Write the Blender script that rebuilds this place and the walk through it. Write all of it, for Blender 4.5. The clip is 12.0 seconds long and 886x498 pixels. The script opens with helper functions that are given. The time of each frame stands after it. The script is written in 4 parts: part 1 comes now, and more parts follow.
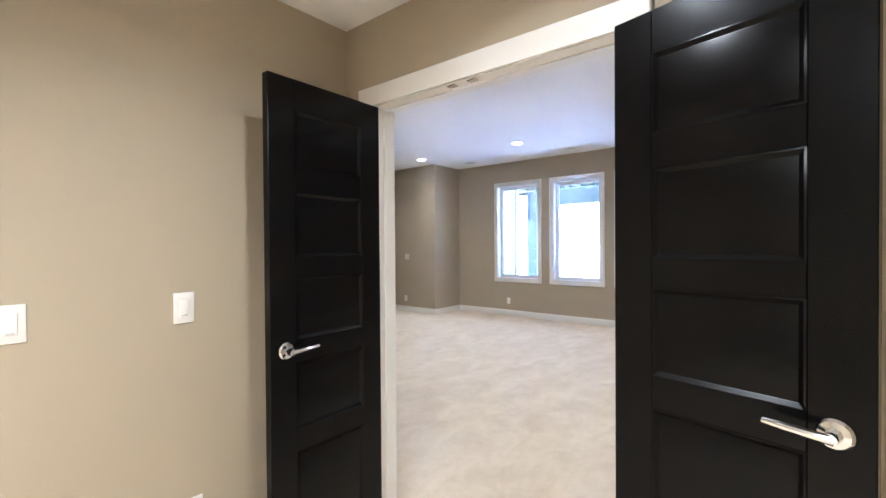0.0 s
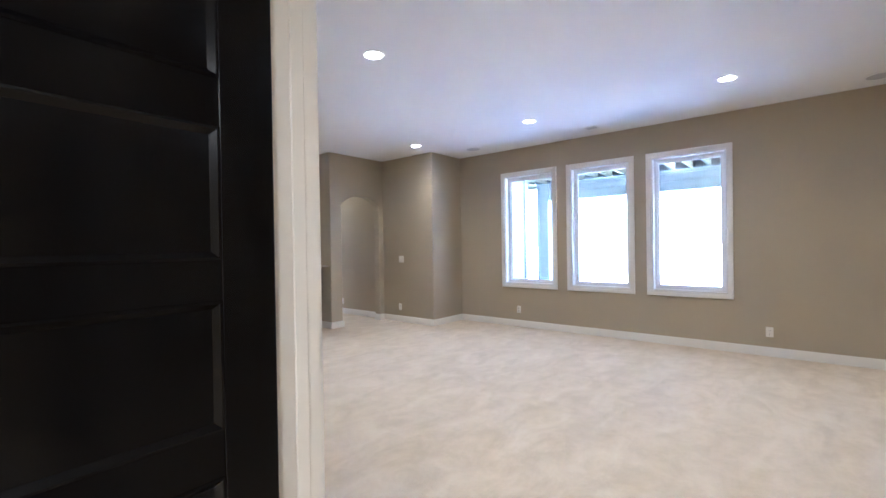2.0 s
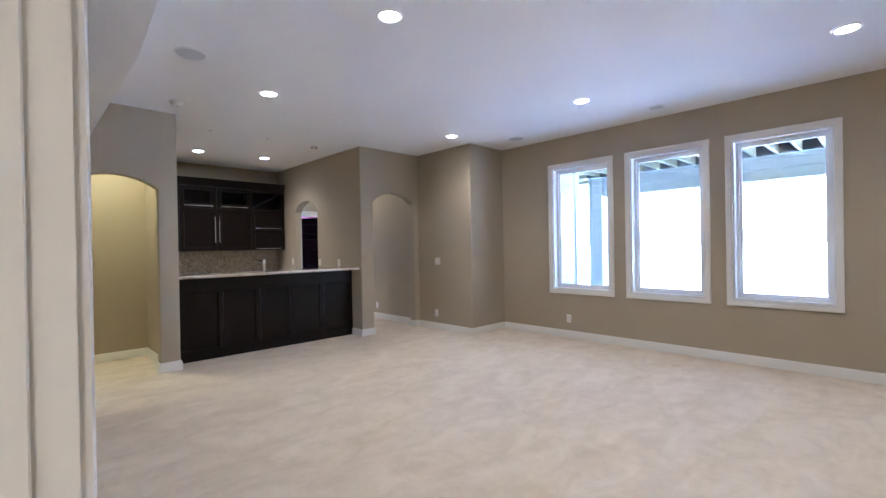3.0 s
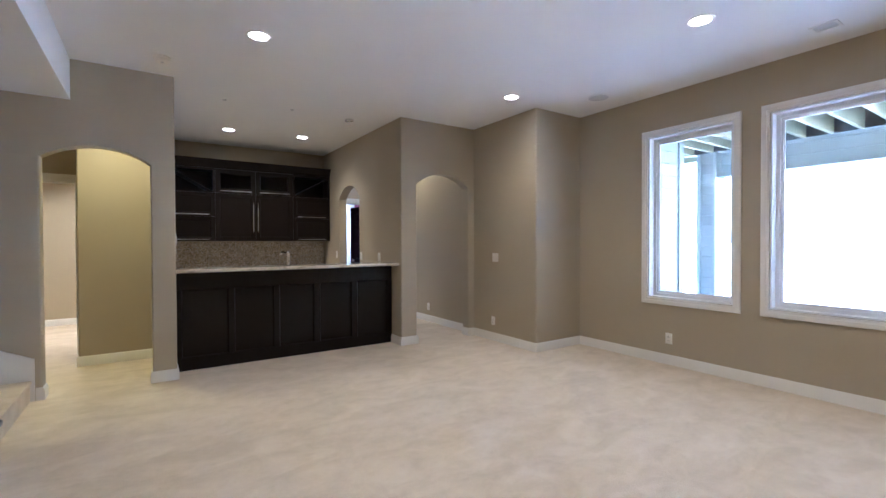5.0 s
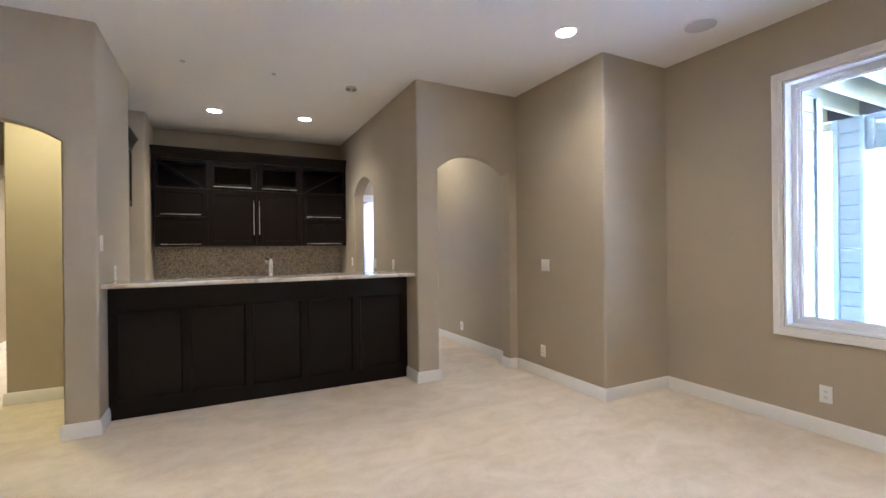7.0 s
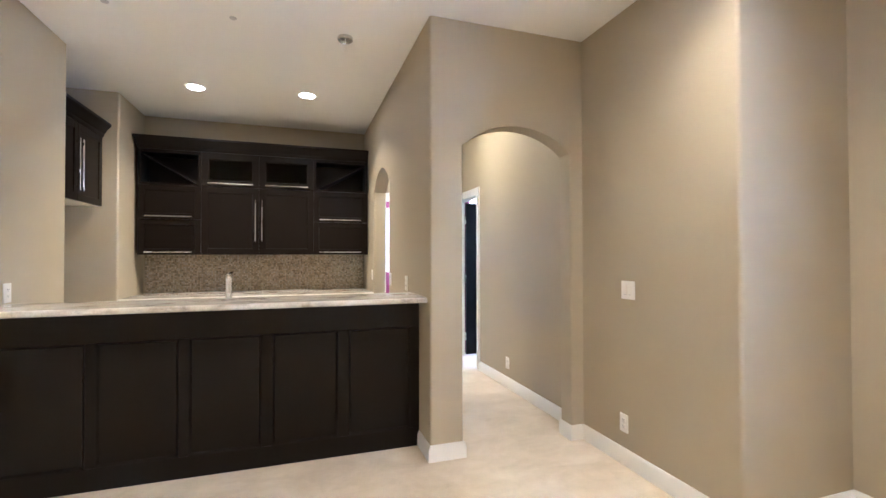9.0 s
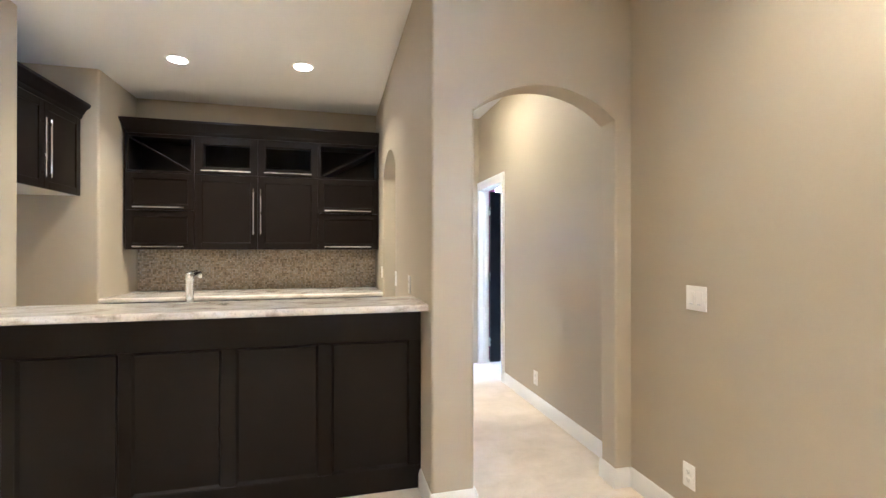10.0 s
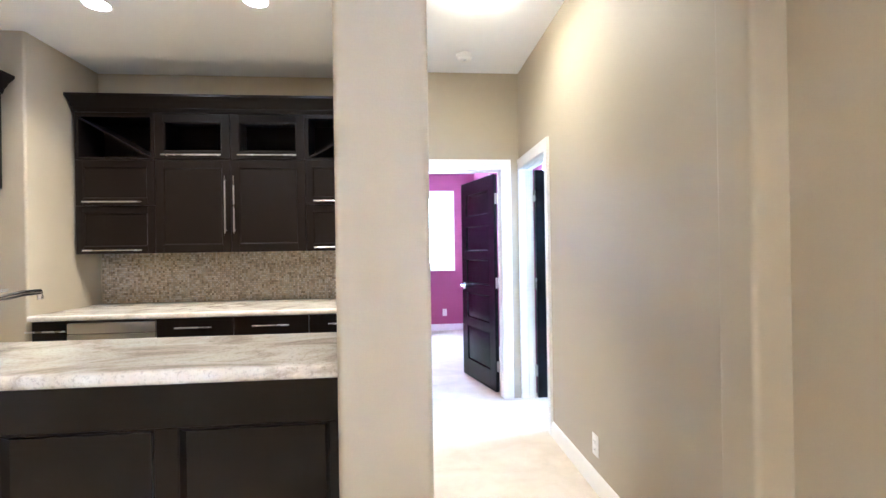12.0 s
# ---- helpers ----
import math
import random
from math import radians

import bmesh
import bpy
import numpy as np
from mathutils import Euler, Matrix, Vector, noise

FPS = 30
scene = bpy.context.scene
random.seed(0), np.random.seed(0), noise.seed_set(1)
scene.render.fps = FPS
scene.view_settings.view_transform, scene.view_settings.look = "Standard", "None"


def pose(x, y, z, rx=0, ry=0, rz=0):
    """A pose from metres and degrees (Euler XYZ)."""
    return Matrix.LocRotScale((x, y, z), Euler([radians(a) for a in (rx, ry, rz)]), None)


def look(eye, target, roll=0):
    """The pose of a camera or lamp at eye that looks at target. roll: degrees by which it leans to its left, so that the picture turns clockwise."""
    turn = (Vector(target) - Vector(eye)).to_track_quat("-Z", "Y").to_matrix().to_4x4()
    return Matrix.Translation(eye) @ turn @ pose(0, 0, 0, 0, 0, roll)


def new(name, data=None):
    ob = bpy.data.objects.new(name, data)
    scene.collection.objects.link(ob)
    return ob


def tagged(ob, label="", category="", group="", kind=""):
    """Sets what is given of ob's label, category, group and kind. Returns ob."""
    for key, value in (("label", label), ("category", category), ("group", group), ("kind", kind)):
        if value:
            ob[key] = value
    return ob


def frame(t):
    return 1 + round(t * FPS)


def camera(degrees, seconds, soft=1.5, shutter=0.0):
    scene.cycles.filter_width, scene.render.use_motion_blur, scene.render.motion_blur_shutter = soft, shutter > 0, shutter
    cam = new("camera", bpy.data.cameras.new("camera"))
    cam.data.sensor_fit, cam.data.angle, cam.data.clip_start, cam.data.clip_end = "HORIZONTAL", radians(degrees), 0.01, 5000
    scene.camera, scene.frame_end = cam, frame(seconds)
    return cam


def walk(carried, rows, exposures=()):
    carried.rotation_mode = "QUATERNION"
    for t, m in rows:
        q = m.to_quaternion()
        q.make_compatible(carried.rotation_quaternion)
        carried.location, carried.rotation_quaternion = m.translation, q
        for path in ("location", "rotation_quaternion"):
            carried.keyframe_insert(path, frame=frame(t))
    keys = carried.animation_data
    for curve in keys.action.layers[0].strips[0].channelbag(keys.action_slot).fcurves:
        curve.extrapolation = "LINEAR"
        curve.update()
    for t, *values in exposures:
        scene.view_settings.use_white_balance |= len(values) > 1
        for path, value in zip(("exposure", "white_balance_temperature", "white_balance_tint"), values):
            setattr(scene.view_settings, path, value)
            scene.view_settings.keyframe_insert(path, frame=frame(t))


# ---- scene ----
cam = camera(90.5, 12.0)
PATH = [
    (0, (0.357, 0.456, 1.375), (-0.913, 2.0, 1.353), -0.4),
    (0.5, (0.152, 0.659, 1.361), (-1.086, 2.23, 1.359), -1.0),
    (1, (-0.066, 0.929, 1.36), (-1.326, 2.482, 1.331), -1.4),
    (1.5, (-0.239, 1.152, 1.362), (-1.499, 2.705, 1.329), -1.2),
    (2, (-0.338, 1.403, 1.348), (-1.619, 2.939, 1.334), -0.9),
    (2.5, (-0.524, 1.709, 1.341), (-1.875, 3.183, 1.343), -0.8),
    (3, (-0.699, 1.994, 1.352), (-2.134, 3.387, 1.344), -1.0),
    (3.2, (-0.788, 2.103, 1.352), (-2.253, 3.465, 1.333), -1.2),
    (5, (-1.448, 3.123, 1.323), (-3.112, 4.232, 1.294), -0.2),
    (5.5, (-1.672, 3.375, 1.317), (-3.37, 4.431, 1.291), -0.1),
    (6, (-1.942, 3.623, 1.312), (-3.668, 4.633, 1.293), -0.4),
    (6.5, (-2.238, 3.892, 1.307), (-3.996, 4.845, 1.296), -0.6),
    (7, (-2.54, 4.107, 1.299), (-4.324, 5.011, 1.296), -0.6),
    (7.2, (-2.659, 4.19, 1.304), (-4.453, 5.074, 1.301), -0.6),
    (9, (-3.673, 4.975, 1.345), (-5.571, 5.604, 1.374), -0.1),
    (9.5, (-3.952, 5.159, 1.339), (-5.874, 5.711, 1.36), 0.2),
    (10, (-4.241, 5.315, 1.347), (-6.181, 5.799, 1.354), 0.0),
    (10.5, (-4.527, 5.498, 1.351), (-6.486, 5.9, 1.352), -0.4),
    (11, (-4.809, 5.65, 1.346), (-6.78, 5.987, 1.352), -0.7),
    (11.5, (-5.079, 5.797, 1.35), (-7.06, 6.076, 1.351), -0.8),
    (12, (-5.362, 5.967, 1.348), (-7.354, 6.141, 1.352), -0.9),
]
WARM, WARMER, CREAM = (1.0, 0.805, 0.51), (1.0, 0.82, 0.34), (1.0, 0.85, 0.59)
ROOM_W, BAR_W, HALL_W, PASSAGE_W, FLUSH_W, SKY = 0.235, 0.37, 1.2, 0.45, 0.14, 0.15
EXPOSURES = [(0.0, 5.42, 4650, 16), (1.5, 5.38, 4650, 17), (3.0, 5.05, 4720, 18), (5.0, 4.97, 4890, 17), (6.5, 5.07, 5020, 17), (7.0, 5.32, 5050, 17), (9.0, 6.04, 5150, 16), (10.0, 6.24, 5100, 15), (11.0, 6.4, 5000, 15), (12.0, 6.45, 4850, 15)]
walk(cam, [(t, look(eye, target, roll)) for t, eye, target, roll in PATH], EXPOSURES)

# ---- world and lamps ----
world = bpy.data.worlds.new("sky")
scene.world = world
world.use_nodes = True
wn = world.node_tree.nodes
sky = wn.new("ShaderNodeTexSky")
sky.sky_type = "NISHITA"
sky.sun_disc = False
sky.sun_elevation, sky.sun_rotation = radians(33.5), radians(174.3)
sky.dust_density, sky.air_density, sky.ozone_density = 3.0, 1.0, 1.0
wn["Background"].inputs["Strength"].default_value = SKY
world.node_tree.links.new(sky.outputs[0], wn["Background"].inputs["Color"])
sun_data = bpy.data.lights.new("sun", "SUN")
sun_data.energy, sun_data.angle, sun_data.color = 5.0, radians(12), (0.90, 0.985, 0.97)
sun = new("sun", sun_data)
sun.matrix_world = look((4, -40, 27), (0, 0, 0))

# ---- materials ----
def socket(tree, kind, **values):
    node = tree.nodes.new(kind)
    for key, value in values.items():
        node.inputs[key.replace("_", " ")].default_value = value
    return node


def ramp(tree, source, stops):
    node = tree.nodes.new("ShaderNodeValToRGB")
    while len(node.color_ramp.elements) < len(stops):
        node.color_ramp.elements.new(0.5)
    for element, (place, colour) in zip(node.color_ramp.elements, stops):
        element.position, element.color = place, (*colour, 1)
    tree.links.new(source, node.inputs["Fac"])
    return node.outputs["Color"]


def material(name, colour, rough=0.5, metal=0.0, spread=0.08, size=3.0, grain=120.0, relief=0.0, depth=0.002, coat=0.0, stretch=(1, 1, 1), rough_spread=0.08, shine=0.5):
    """A painted, wooden, plastic or metal surface: colour and gloss vary at a large and a fine scale, with fine relief."""
    m = bpy.data.materials.new(name)
    m.use_nodes = True
    t = m.node_tree
    b = t.nodes["Principled BSDF"]
    place = t.nodes.new("ShaderNodeNewGeometry")
    scale = t.nodes.new("ShaderNodeVectorMath")
    scale.operation = "MULTIPLY"
    scale.inputs[1].default_value = stretch
    t.links.new(place.outputs["Position"], scale.inputs[0])
    large = socket(t, "ShaderNodeTexNoise", Scale=size, Detail=4.0)
    fine = socket(t, "ShaderNodeTexNoise", Scale=grain, Detail=3.0)
    for n in (large, fine):
        t.links.new(scale.outputs[0], n.inputs["Vector"])
    mix = t.nodes.new("ShaderNodeMath")
    mix.operation = "MULTIPLY_ADD"
    mix.inputs[1].default_value = 0.4
    t.links.new(fine.outputs["Fac"], mix.inputs[0])
    t.links.new(large.outputs["Fac"], mix.inputs[2])
    low = tuple(c * (1 - spread) for c in colour)
    high = tuple(min(c * (1 + spread), 1) for c in colour)
    t.links.new(ramp(t, mix.outputs[0], [(0.45, low), (0.95, high)]), b.inputs["Base Color"])
    span = t.nodes.new("ShaderNodeMapRange")
    span.inputs["To Min"].default_value, span.inputs["To Max"].default_value = max(rough - rough_spread, 0.02), min(rough + rough_spread, 1)
    t.links.new(large.outputs["Fac"], span.inputs["Value"])
    t.links.new(span.outputs[0], b.inputs["Roughness"])
    b.inputs["Metallic"].default_value = metal
    b.inputs["Specular IOR Level"].default_value = shine
    b.inputs["Coat Weight"].default_value = coat
    b.inputs["Coat Roughness"].default_value = 0.12
    if relief:
        bump = socket(t, "ShaderNodeBump", Strength=relief, Distance=depth)
        t.links.new(fine.outputs["Fac"], bump.inputs["Height"])
        t.links.new(bump.outputs[0], b.inputs["Normal"])
    return m


def carpet_material():
    m = bpy.data.materials.new("carpet")
    m.use_nodes = True
    t = m.node_tree
    b = t.nodes["Principled BSDF"]
    place = t.nodes.new("ShaderNodeNewGeometry")
    turn = t.nodes.new("ShaderNodeMapping")
    turn.inputs["Rotation"].default_value = (0, 0, radians(28))
    turn.inputs["Scale"].default_value = (1.0, 0.45, 1.0)
    t.links.new(place.outputs["Position"], turn.inputs["Vector"])
    strokes = socket(t, "ShaderNodeTexNoise", Scale=4.2, Detail=6.0, Roughness=0.62, Distortion=0.9)
    t.links.new(turn.outputs[0], strokes.inputs["Vector"])
    patches = socket(t, "ShaderNodeTexNoise", Scale=4.6, Detail=10.0, Roughness=0.8, Distortion=0.5)
    tufts = socket(t, "ShaderNodeTexNoise", Scale=170.0, Detail=4.0)
    cells = socket(t, "ShaderNodeTexVoronoi", Scale=150.0)
    for n in (patches, tufts, cells):
        t.links.new(place.outputs["Position"], n.inputs["Vector"])
    add = t.nodes.new("ShaderNodeMath")
    add.operation = "ADD"
    t.links.new(strokes.outputs["Fac"], add.inputs[0])
    t.links.new(patches.outputs["Fac"], add.inputs[1])
    more = t.nodes.new("ShaderNodeMath")
    more.operation = "MULTIPLY_ADD"
    more.inputs[1].default_value = 0.4
    t.links.new(tufts.outputs["Fac"], more.inputs[0])
    t.links.new(add.outputs[0], more.inputs[2])
    half = t.nodes.new("ShaderNodeMath")
    half.operation = "MULTIPLY"
    half.inputs[1].default_value = 0.47
    t.links.new(more.outputs[0], half.inputs[0])
    t.links.new(ramp(t, half.outputs[0], [(0.47, (0.625, 0.522, 0.38)), (0.60, (0.72, 0.612, 0.466)), (0.72, (0.79, 0.69, 0.545))]), b.inputs["Base Color"])
    b.inputs["Roughness"].default_value = 0.97
    b.inputs["Specular IOR Level"].default_value = 0.1
    b.inputs["Sheen Weight"].default_value = 0.15
    pile = t.nodes.new("ShaderNodeMath")
    pile.operation = "MULTIPLY_ADD"
    pile.inputs[1].default_value = 0.6
    t.links.new(cells.outputs["Distance"], pile.inputs[0])
    t.links.new(tufts.outputs["Fac"], pile.inputs[2])
    bump = socket(t, "ShaderNodeBump", Strength=0.55, Distance=0.006)
    t.links.new(pile.outputs[0], bump.inputs["Height"])
    t.links.new(bump.outputs[0], b.inputs["Normal"])
    return m


def granite_material():
    m = bpy.data.materials.new("granite")
    m.use_nodes = True
    t = m.node_tree
    b = t.nodes["Principled BSDF"]
    place = t.nodes.new("ShaderNodeNewGeometry")
    lay = t.nodes.new("ShaderNodeMapping")
    lay.inputs["Rotation"].default_value = (0, 0, radians(35))
    lay.inputs["Scale"].default_value = (1.0, 0.45, 1.0)
    t.links.new(place.outputs["Position"], lay.inputs["Vector"])
    veins = socket(t, "ShaderNodeTexNoise", Scale=5.2, Detail=9.0, Roughness=0.66, Distortion=1.8)
    specks = socket(t, "ShaderNodeTexNoise", Scale=95.0, Detail=4.0, Roughness=0.7)
    t.links.new(lay.outputs[0], veins.inputs["Vector"])
    t.links.new(place.outputs["Position"], specks.inputs["Vector"])
    stone = ramp(t, veins.outputs["Fac"], [(0.28, (0.27, 0.23, 0.185)), (0.41, (0.50, 0.44, 0.36)), (0.50, (0.66, 0.605, 0.52)), (0.64, (0.74, 0.705, 0.63)), (0.76, (0.44, 0.405, 0.36))])
    dots = ramp(t, specks.outputs["Fac"], [(0.36, (0.46, 0.44, 0.42)), (0.47, (1, 1, 1))])
    mix = t.nodes.new("ShaderNodeMix")
    mix.data_type, mix.blend_type = "RGBA", "MULTIPLY"
    mix.inputs["Factor"].default_value = 0.5
    t.links.new(stone, mix.inputs["A"])
    t.links.new(dots, mix.inputs["B"])
    t.links.new(mix.outputs["Result"], b.inputs["Base Color"])
    b.inputs["Roughness"].default_value = 0.12
    return m


def tile_material():
    """Mosaic chips: each island takes its own earth tone and gloss."""
    m = bpy.data.materials.new("mosaic")
    m.use_nodes = True
    t = m.node_tree
    b = t.nodes["Principled BSDF"]
    geo = t.nodes.new("ShaderNodeNewGeometry")
    tones = [(0.0, (0.24, 0.185, 0.125)), (0.22, (0.44, 0.355, 0.25)), (0.42, (0.58, 0.48, 0.36)), (0.62, (0.34, 0.285, 0.215)), (0.8, (0.66, 0.58, 0.46)), (1.0, (0.48, 0.44, 0.385))]
    t.links.new(ramp(t, geo.outputs["Random Per Island"], tones), b.inputs["Base Color"])
    b.inputs["Roughness"].default_value = 0.22
    return m


def glass_material(name, ior):
    m = bpy.data.materials.new(name)
    m.use_nodes = True
    b = m.node_tree.nodes["Principled BSDF"]
    b.inputs["Transmission Weight"].default_value = 1.0
    b.inputs["Roughness"].default_value = 0.0
    b.inputs["IOR"].default_value = ior
    return m


def glow_material(name, colour, strength):
    m = bpy.data.materials.new(name)
    m.use_nodes = True
    b = m.node_tree.nodes["Principled BSDF"]
    b.inputs["Base Color"].default_value = (0.8, 0.8, 0.8, 1)
    b.inputs["Emission Color"].default_value = (*colour, 1)
    b.inputs["Emission Strength"].default_value = strength
    return m


PAINT = material("taupe_wall_paint", (0.432, 0.371, 0.264), 0.62, spread=0.035, size=1.3, grain=210, relief=0.22, depth=0.0015)
PINK = material("magenta_wall_paint", (0.32, 0.062, 0.155), 0.7, spread=0.04, grain=210, relief=0.2, depth=0.0015)
CEIL = material("white_ceiling_paint", (0.85, 0.845, 0.83), 0.85, spread=0.02, size=1.1, grain=160, relief=0.3, depth=0.002)
TRIM = material("white_trim_paint", (0.80, 0.775, 0.72), 0.38, spread=0.02, size=1.5, grain=60)
VINYL = material("white_vinyl", (0.82, 0.83, 0.84), 0.35, spread=0.015)
PLASTIC = material("white_plastic", (0.82, 0.80, 0.75), 0.32, spread=0.015, grain=40)
DOORPAINT = material("black_door_paint", (0.0022, 0.0021, 0.0023), 0.24, shine=0.16, spread=0.1, size=2.2, grain=90, rough_spread=0.02)
ESPRESSO = material("espresso_wood", (0.0082, 0.0054, 0.0041), 0.32, shine=0.19, spread=0.12, size=4.0, grain=60, rough_spread=0.02)
DARKWOOD = material("dark_stained_oak", (0.03, 0.02, 0.015), 0.35, spread=0.35, size=6, grain=120, relief=0.08, depth=0.001, stretch=(0.6, 5, 5))
CHROME = material("polished_chrome", (0.75, 0.75, 0.76), 0.12, metal=1.0, spread=0.03, rough_spread=0.05)
NICKEL = material("brushed_nickel", (0.62, 0.61, 0.59), 0.27, metal=1.0, spread=0.05, grain=300, rough_spread=0.05)
STEEL = material("stainless_steel", (0.55, 0.54, 0.52), 0.3, metal=1.0, spread=0.06, grain=260, stretch=(1, 0.05, 1))
GRILLE = material("grey_speaker_grille", (0.55, 0.55, 0.56), 0.6, spread=0.08, grain=700, relief=0.6, depth=0.002)
BLACK = material("black_plastic", (0.015, 0.015, 0.016), 0.45, spread=0.1)
GROUT = material("grey_grout", (0.30, 0.27, 0.23), 0.9, spread=0.12, grain=300, relief=0.3)
SIDING = material("pale_blue_siding", (0.28, 0.29, 0.28), 0.6, spread=0.05, size=2, grain=80, relief=0.12, stretch=(0.5, 0.5, 6))
BEAMPAINT = material("blue_grey_trim_board", (0.34, 0.365, 0.35), 0.6, spread=0.06, size=2, grain=70, relief=0.12)
PINE = material("treated_pine", (0.32, 0.30, 0.18), 0.75, spread=0.14, size=5, grain=60, relief=0.25, stretch=(6, 0.6, 6))
DECKWOOD = material("weathered_deck_board", (0.055, 0.055, 0.05), 0.85, spread=0.25, size=5, grain=70, relief=0.3)
SNOW = material("snow", (0.86, 0.88, 0.90), 0.85, spread=0.03, size=0.6, grain=9, relief=0.4, depth=0.03)
TWIG = material("bare_bark", (0.16, 0.13, 0.11), 0.9, spread=0.2)
CARPET, GRANITE, MOSAIC, GLASS = carpet_material(), granite_material(), tile_material(), glass_material("clear_glass", 1.45)
THINGLASS = glass_material("thin_coated_glass", 1.1)
LENS = glow_material("lamp_lens", (1.0, 0.92, 0.78), 1.5)
DOME = glow_material("frosted_dome", (1.0, 0.83, 0.52), 0.85)

# ---- mesh helpers ----
BASES = {}


def thing(name, base, label="", category="", group="", kind=""):
    ob = new(name)
    ob.location = base
    ob.empty_display_size = 0.1
    BASES[ob.name] = Vector(base)
    return tagged(ob, label, category, group, kind)


def finish(name, bm, mat):
    mesh = bpy.data.meshes.new(name)
    bmesh.ops.recalc_face_normals(bm, faces=bm.faces[:])
    bm.to_mesh(mesh)
    bm.free()
    mesh.materials.append(mat)
    mesh.polygons.foreach_set("use_smooth", [True] * len(mesh.polygons))
    mesh.set_sharp_from_angle(angle=radians(32))
    return mesh


def part(name, bm, mat, parent, label=""):
    """Links a bmesh, given in world coordinates, as one mesh object under a thing or a part."""
    base = BASES[parent.name]
    bmesh.ops.translate(bm, verts=bm.verts[:], vec=-base)
    ob = new(name, finish(name, bm, mat))
    ob.parent = parent
    BASES[ob.name] = base
    return tagged(ob, label)


def solid(name, bm, mat, label="", category="", group="", kind=""):
    """Links a bmesh in world coordinates as a top-level object whose origin is at its base."""
    lo = [min(v.co[i] for v in bm.verts) for i in range(3)]
    hi = [max(v.co[i] for v in bm.verts) for i in range(3)]
    base = Vector(((lo[0] + hi[0]) / 2, (lo[1] + hi[1]) / 2, lo[2]))
    bmesh.ops.translate(bm, verts=bm.verts[:], vec=-base)
    ob = new(name, finish(name, bm, mat))
    ob.location = base
    BASES[ob.name] = base
    return tagged(ob, label, category, group, kind)


def join(target, *others):
    for other in others:
        mesh = bpy.data.meshes.new("scratch")
        other.to_mesh(mesh)
        other.free()
        target.from_mesh(mesh)
        bpy.data.meshes.remove(mesh)
    return target


def box(x0, x1, y0, y1, z0, z1, r=0.0, seg=2):
    bm = bmesh.new()
    bmesh.ops.create_cube(bm, size=1.0)
    bmesh.ops.scale(bm, vec=(abs(x1 - x0), abs(y1 - y0), abs(z1 - z0)), verts=bm.verts[:])
    bmesh.ops.translate(bm, vec=((x0 + x1) / 2, (y0 + y1) / 2, (z0 + z1) / 2), verts=bm.verts[:])
    if r:
        bmesh.ops.bevel(bm, geom=bm.edges[:], offset=r, segments=seg, profile=0.5, affect="EDGES")
    return bm


def extrude(points, way):
    """A prism: a flat polygon of 3D points, pushed along a vector."""
    bm = bmesh.new()
    face = bm.faces.new([bm.verts.new(p) for p in points])
    made = bmesh.ops.extrude_face_region(bm, geom=[face])
    bmesh.ops.translate(bm, vec=way, verts=[v for v in made["geom"] if isinstance(v, bmesh.types.BMVert)])
    return bm


def rounded(plan, steps=6):
    """A closed plan of (x, y) or (x, y, radius): corners with a radius are rounded off."""
    out = []
    n = len(plan)
    for i, p in enumerate(plan):
        here = Vector(p[:2])
        r = p[2] if len(p) > 2 else 0
        if not r:
            out.append(here)
            continue
        a = (Vector(plan[i - 1][:2]) - here).normalized()
        b = (Vector(plan[(i + 1) % n][:2]) - here).normalized()
        centre = here + (a + b) * r
        start, end = here + a * r - centre, here + b * r - centre
        for k in range(steps + 1):
            u = k / steps * math.pi / 2
            out.append(centre + start * math.cos(u) + end * math.sin(u))
    return out


def prism(plan, z0, z1):
    return extrude([(x, y, z0) for x, y in rounded(plan)], (0, 0, z1 - z0))


def lathe(profile, place, axis="z", steps=24):
    """Turns (radius, height) pairs about an axis through place."""
    bm = bmesh.new()
    rings = []
    for r, h in profile:
        ring = []
        for k in range(steps):
            a = 2 * math.pi * k / steps
            p = {"z": (r * math.cos(a), r * math.sin(a), h), "x": (h, r * math.cos(a), r * math.sin(a)), "y": (r * math.sin(a), h, r * math.cos(a))}[axis]
            ring.append(bm.verts.new(Vector(p) + Vector(place)))
        rings.append(ring)
    for a, b in zip(rings, rings[1:]):
        for k in range(steps):
            bm.faces.new((a[k], a[(k + 1) % steps], b[(k + 1) % steps], b[k]))
    bm.faces.new(rings[0][::-1])
    bm.faces.new(rings[-1])
    return bm


def tube(points, radius, steps=10):
    """A round bar through the points, with closed ends."""
    bm = bmesh.new()
    pts = [Vector(p) for p in points]
    rings = []
    for i, p in enumerate(pts):
        way = (pts[min(i + 1, len(pts) - 1)] - pts[max(i - 1, 0)]).normalized()
        side = way.orthogonal().normalized() if i == 0 else (side - way * side.dot(way)).normalized()
        other = way.cross(side)
        rr = radius[i] if isinstance(radius, (list, tuple)) else radius
        rings.append([bm.verts.new(p + (side * math.cos(2 * math.pi * k / steps) + other * math.sin(2 * math.pi * k / steps)) * rr) for k in range(steps)])
    for a, b in zip(rings, rings[1:]):
        for k in range(steps):
            bm.faces.new((a[k], a[(k + 1) % steps], b[(k + 1) % steps], b[k]))
    bm.faces.new(rings[0][::-1])
    bm.faces.new(rings[-1])
    return bm


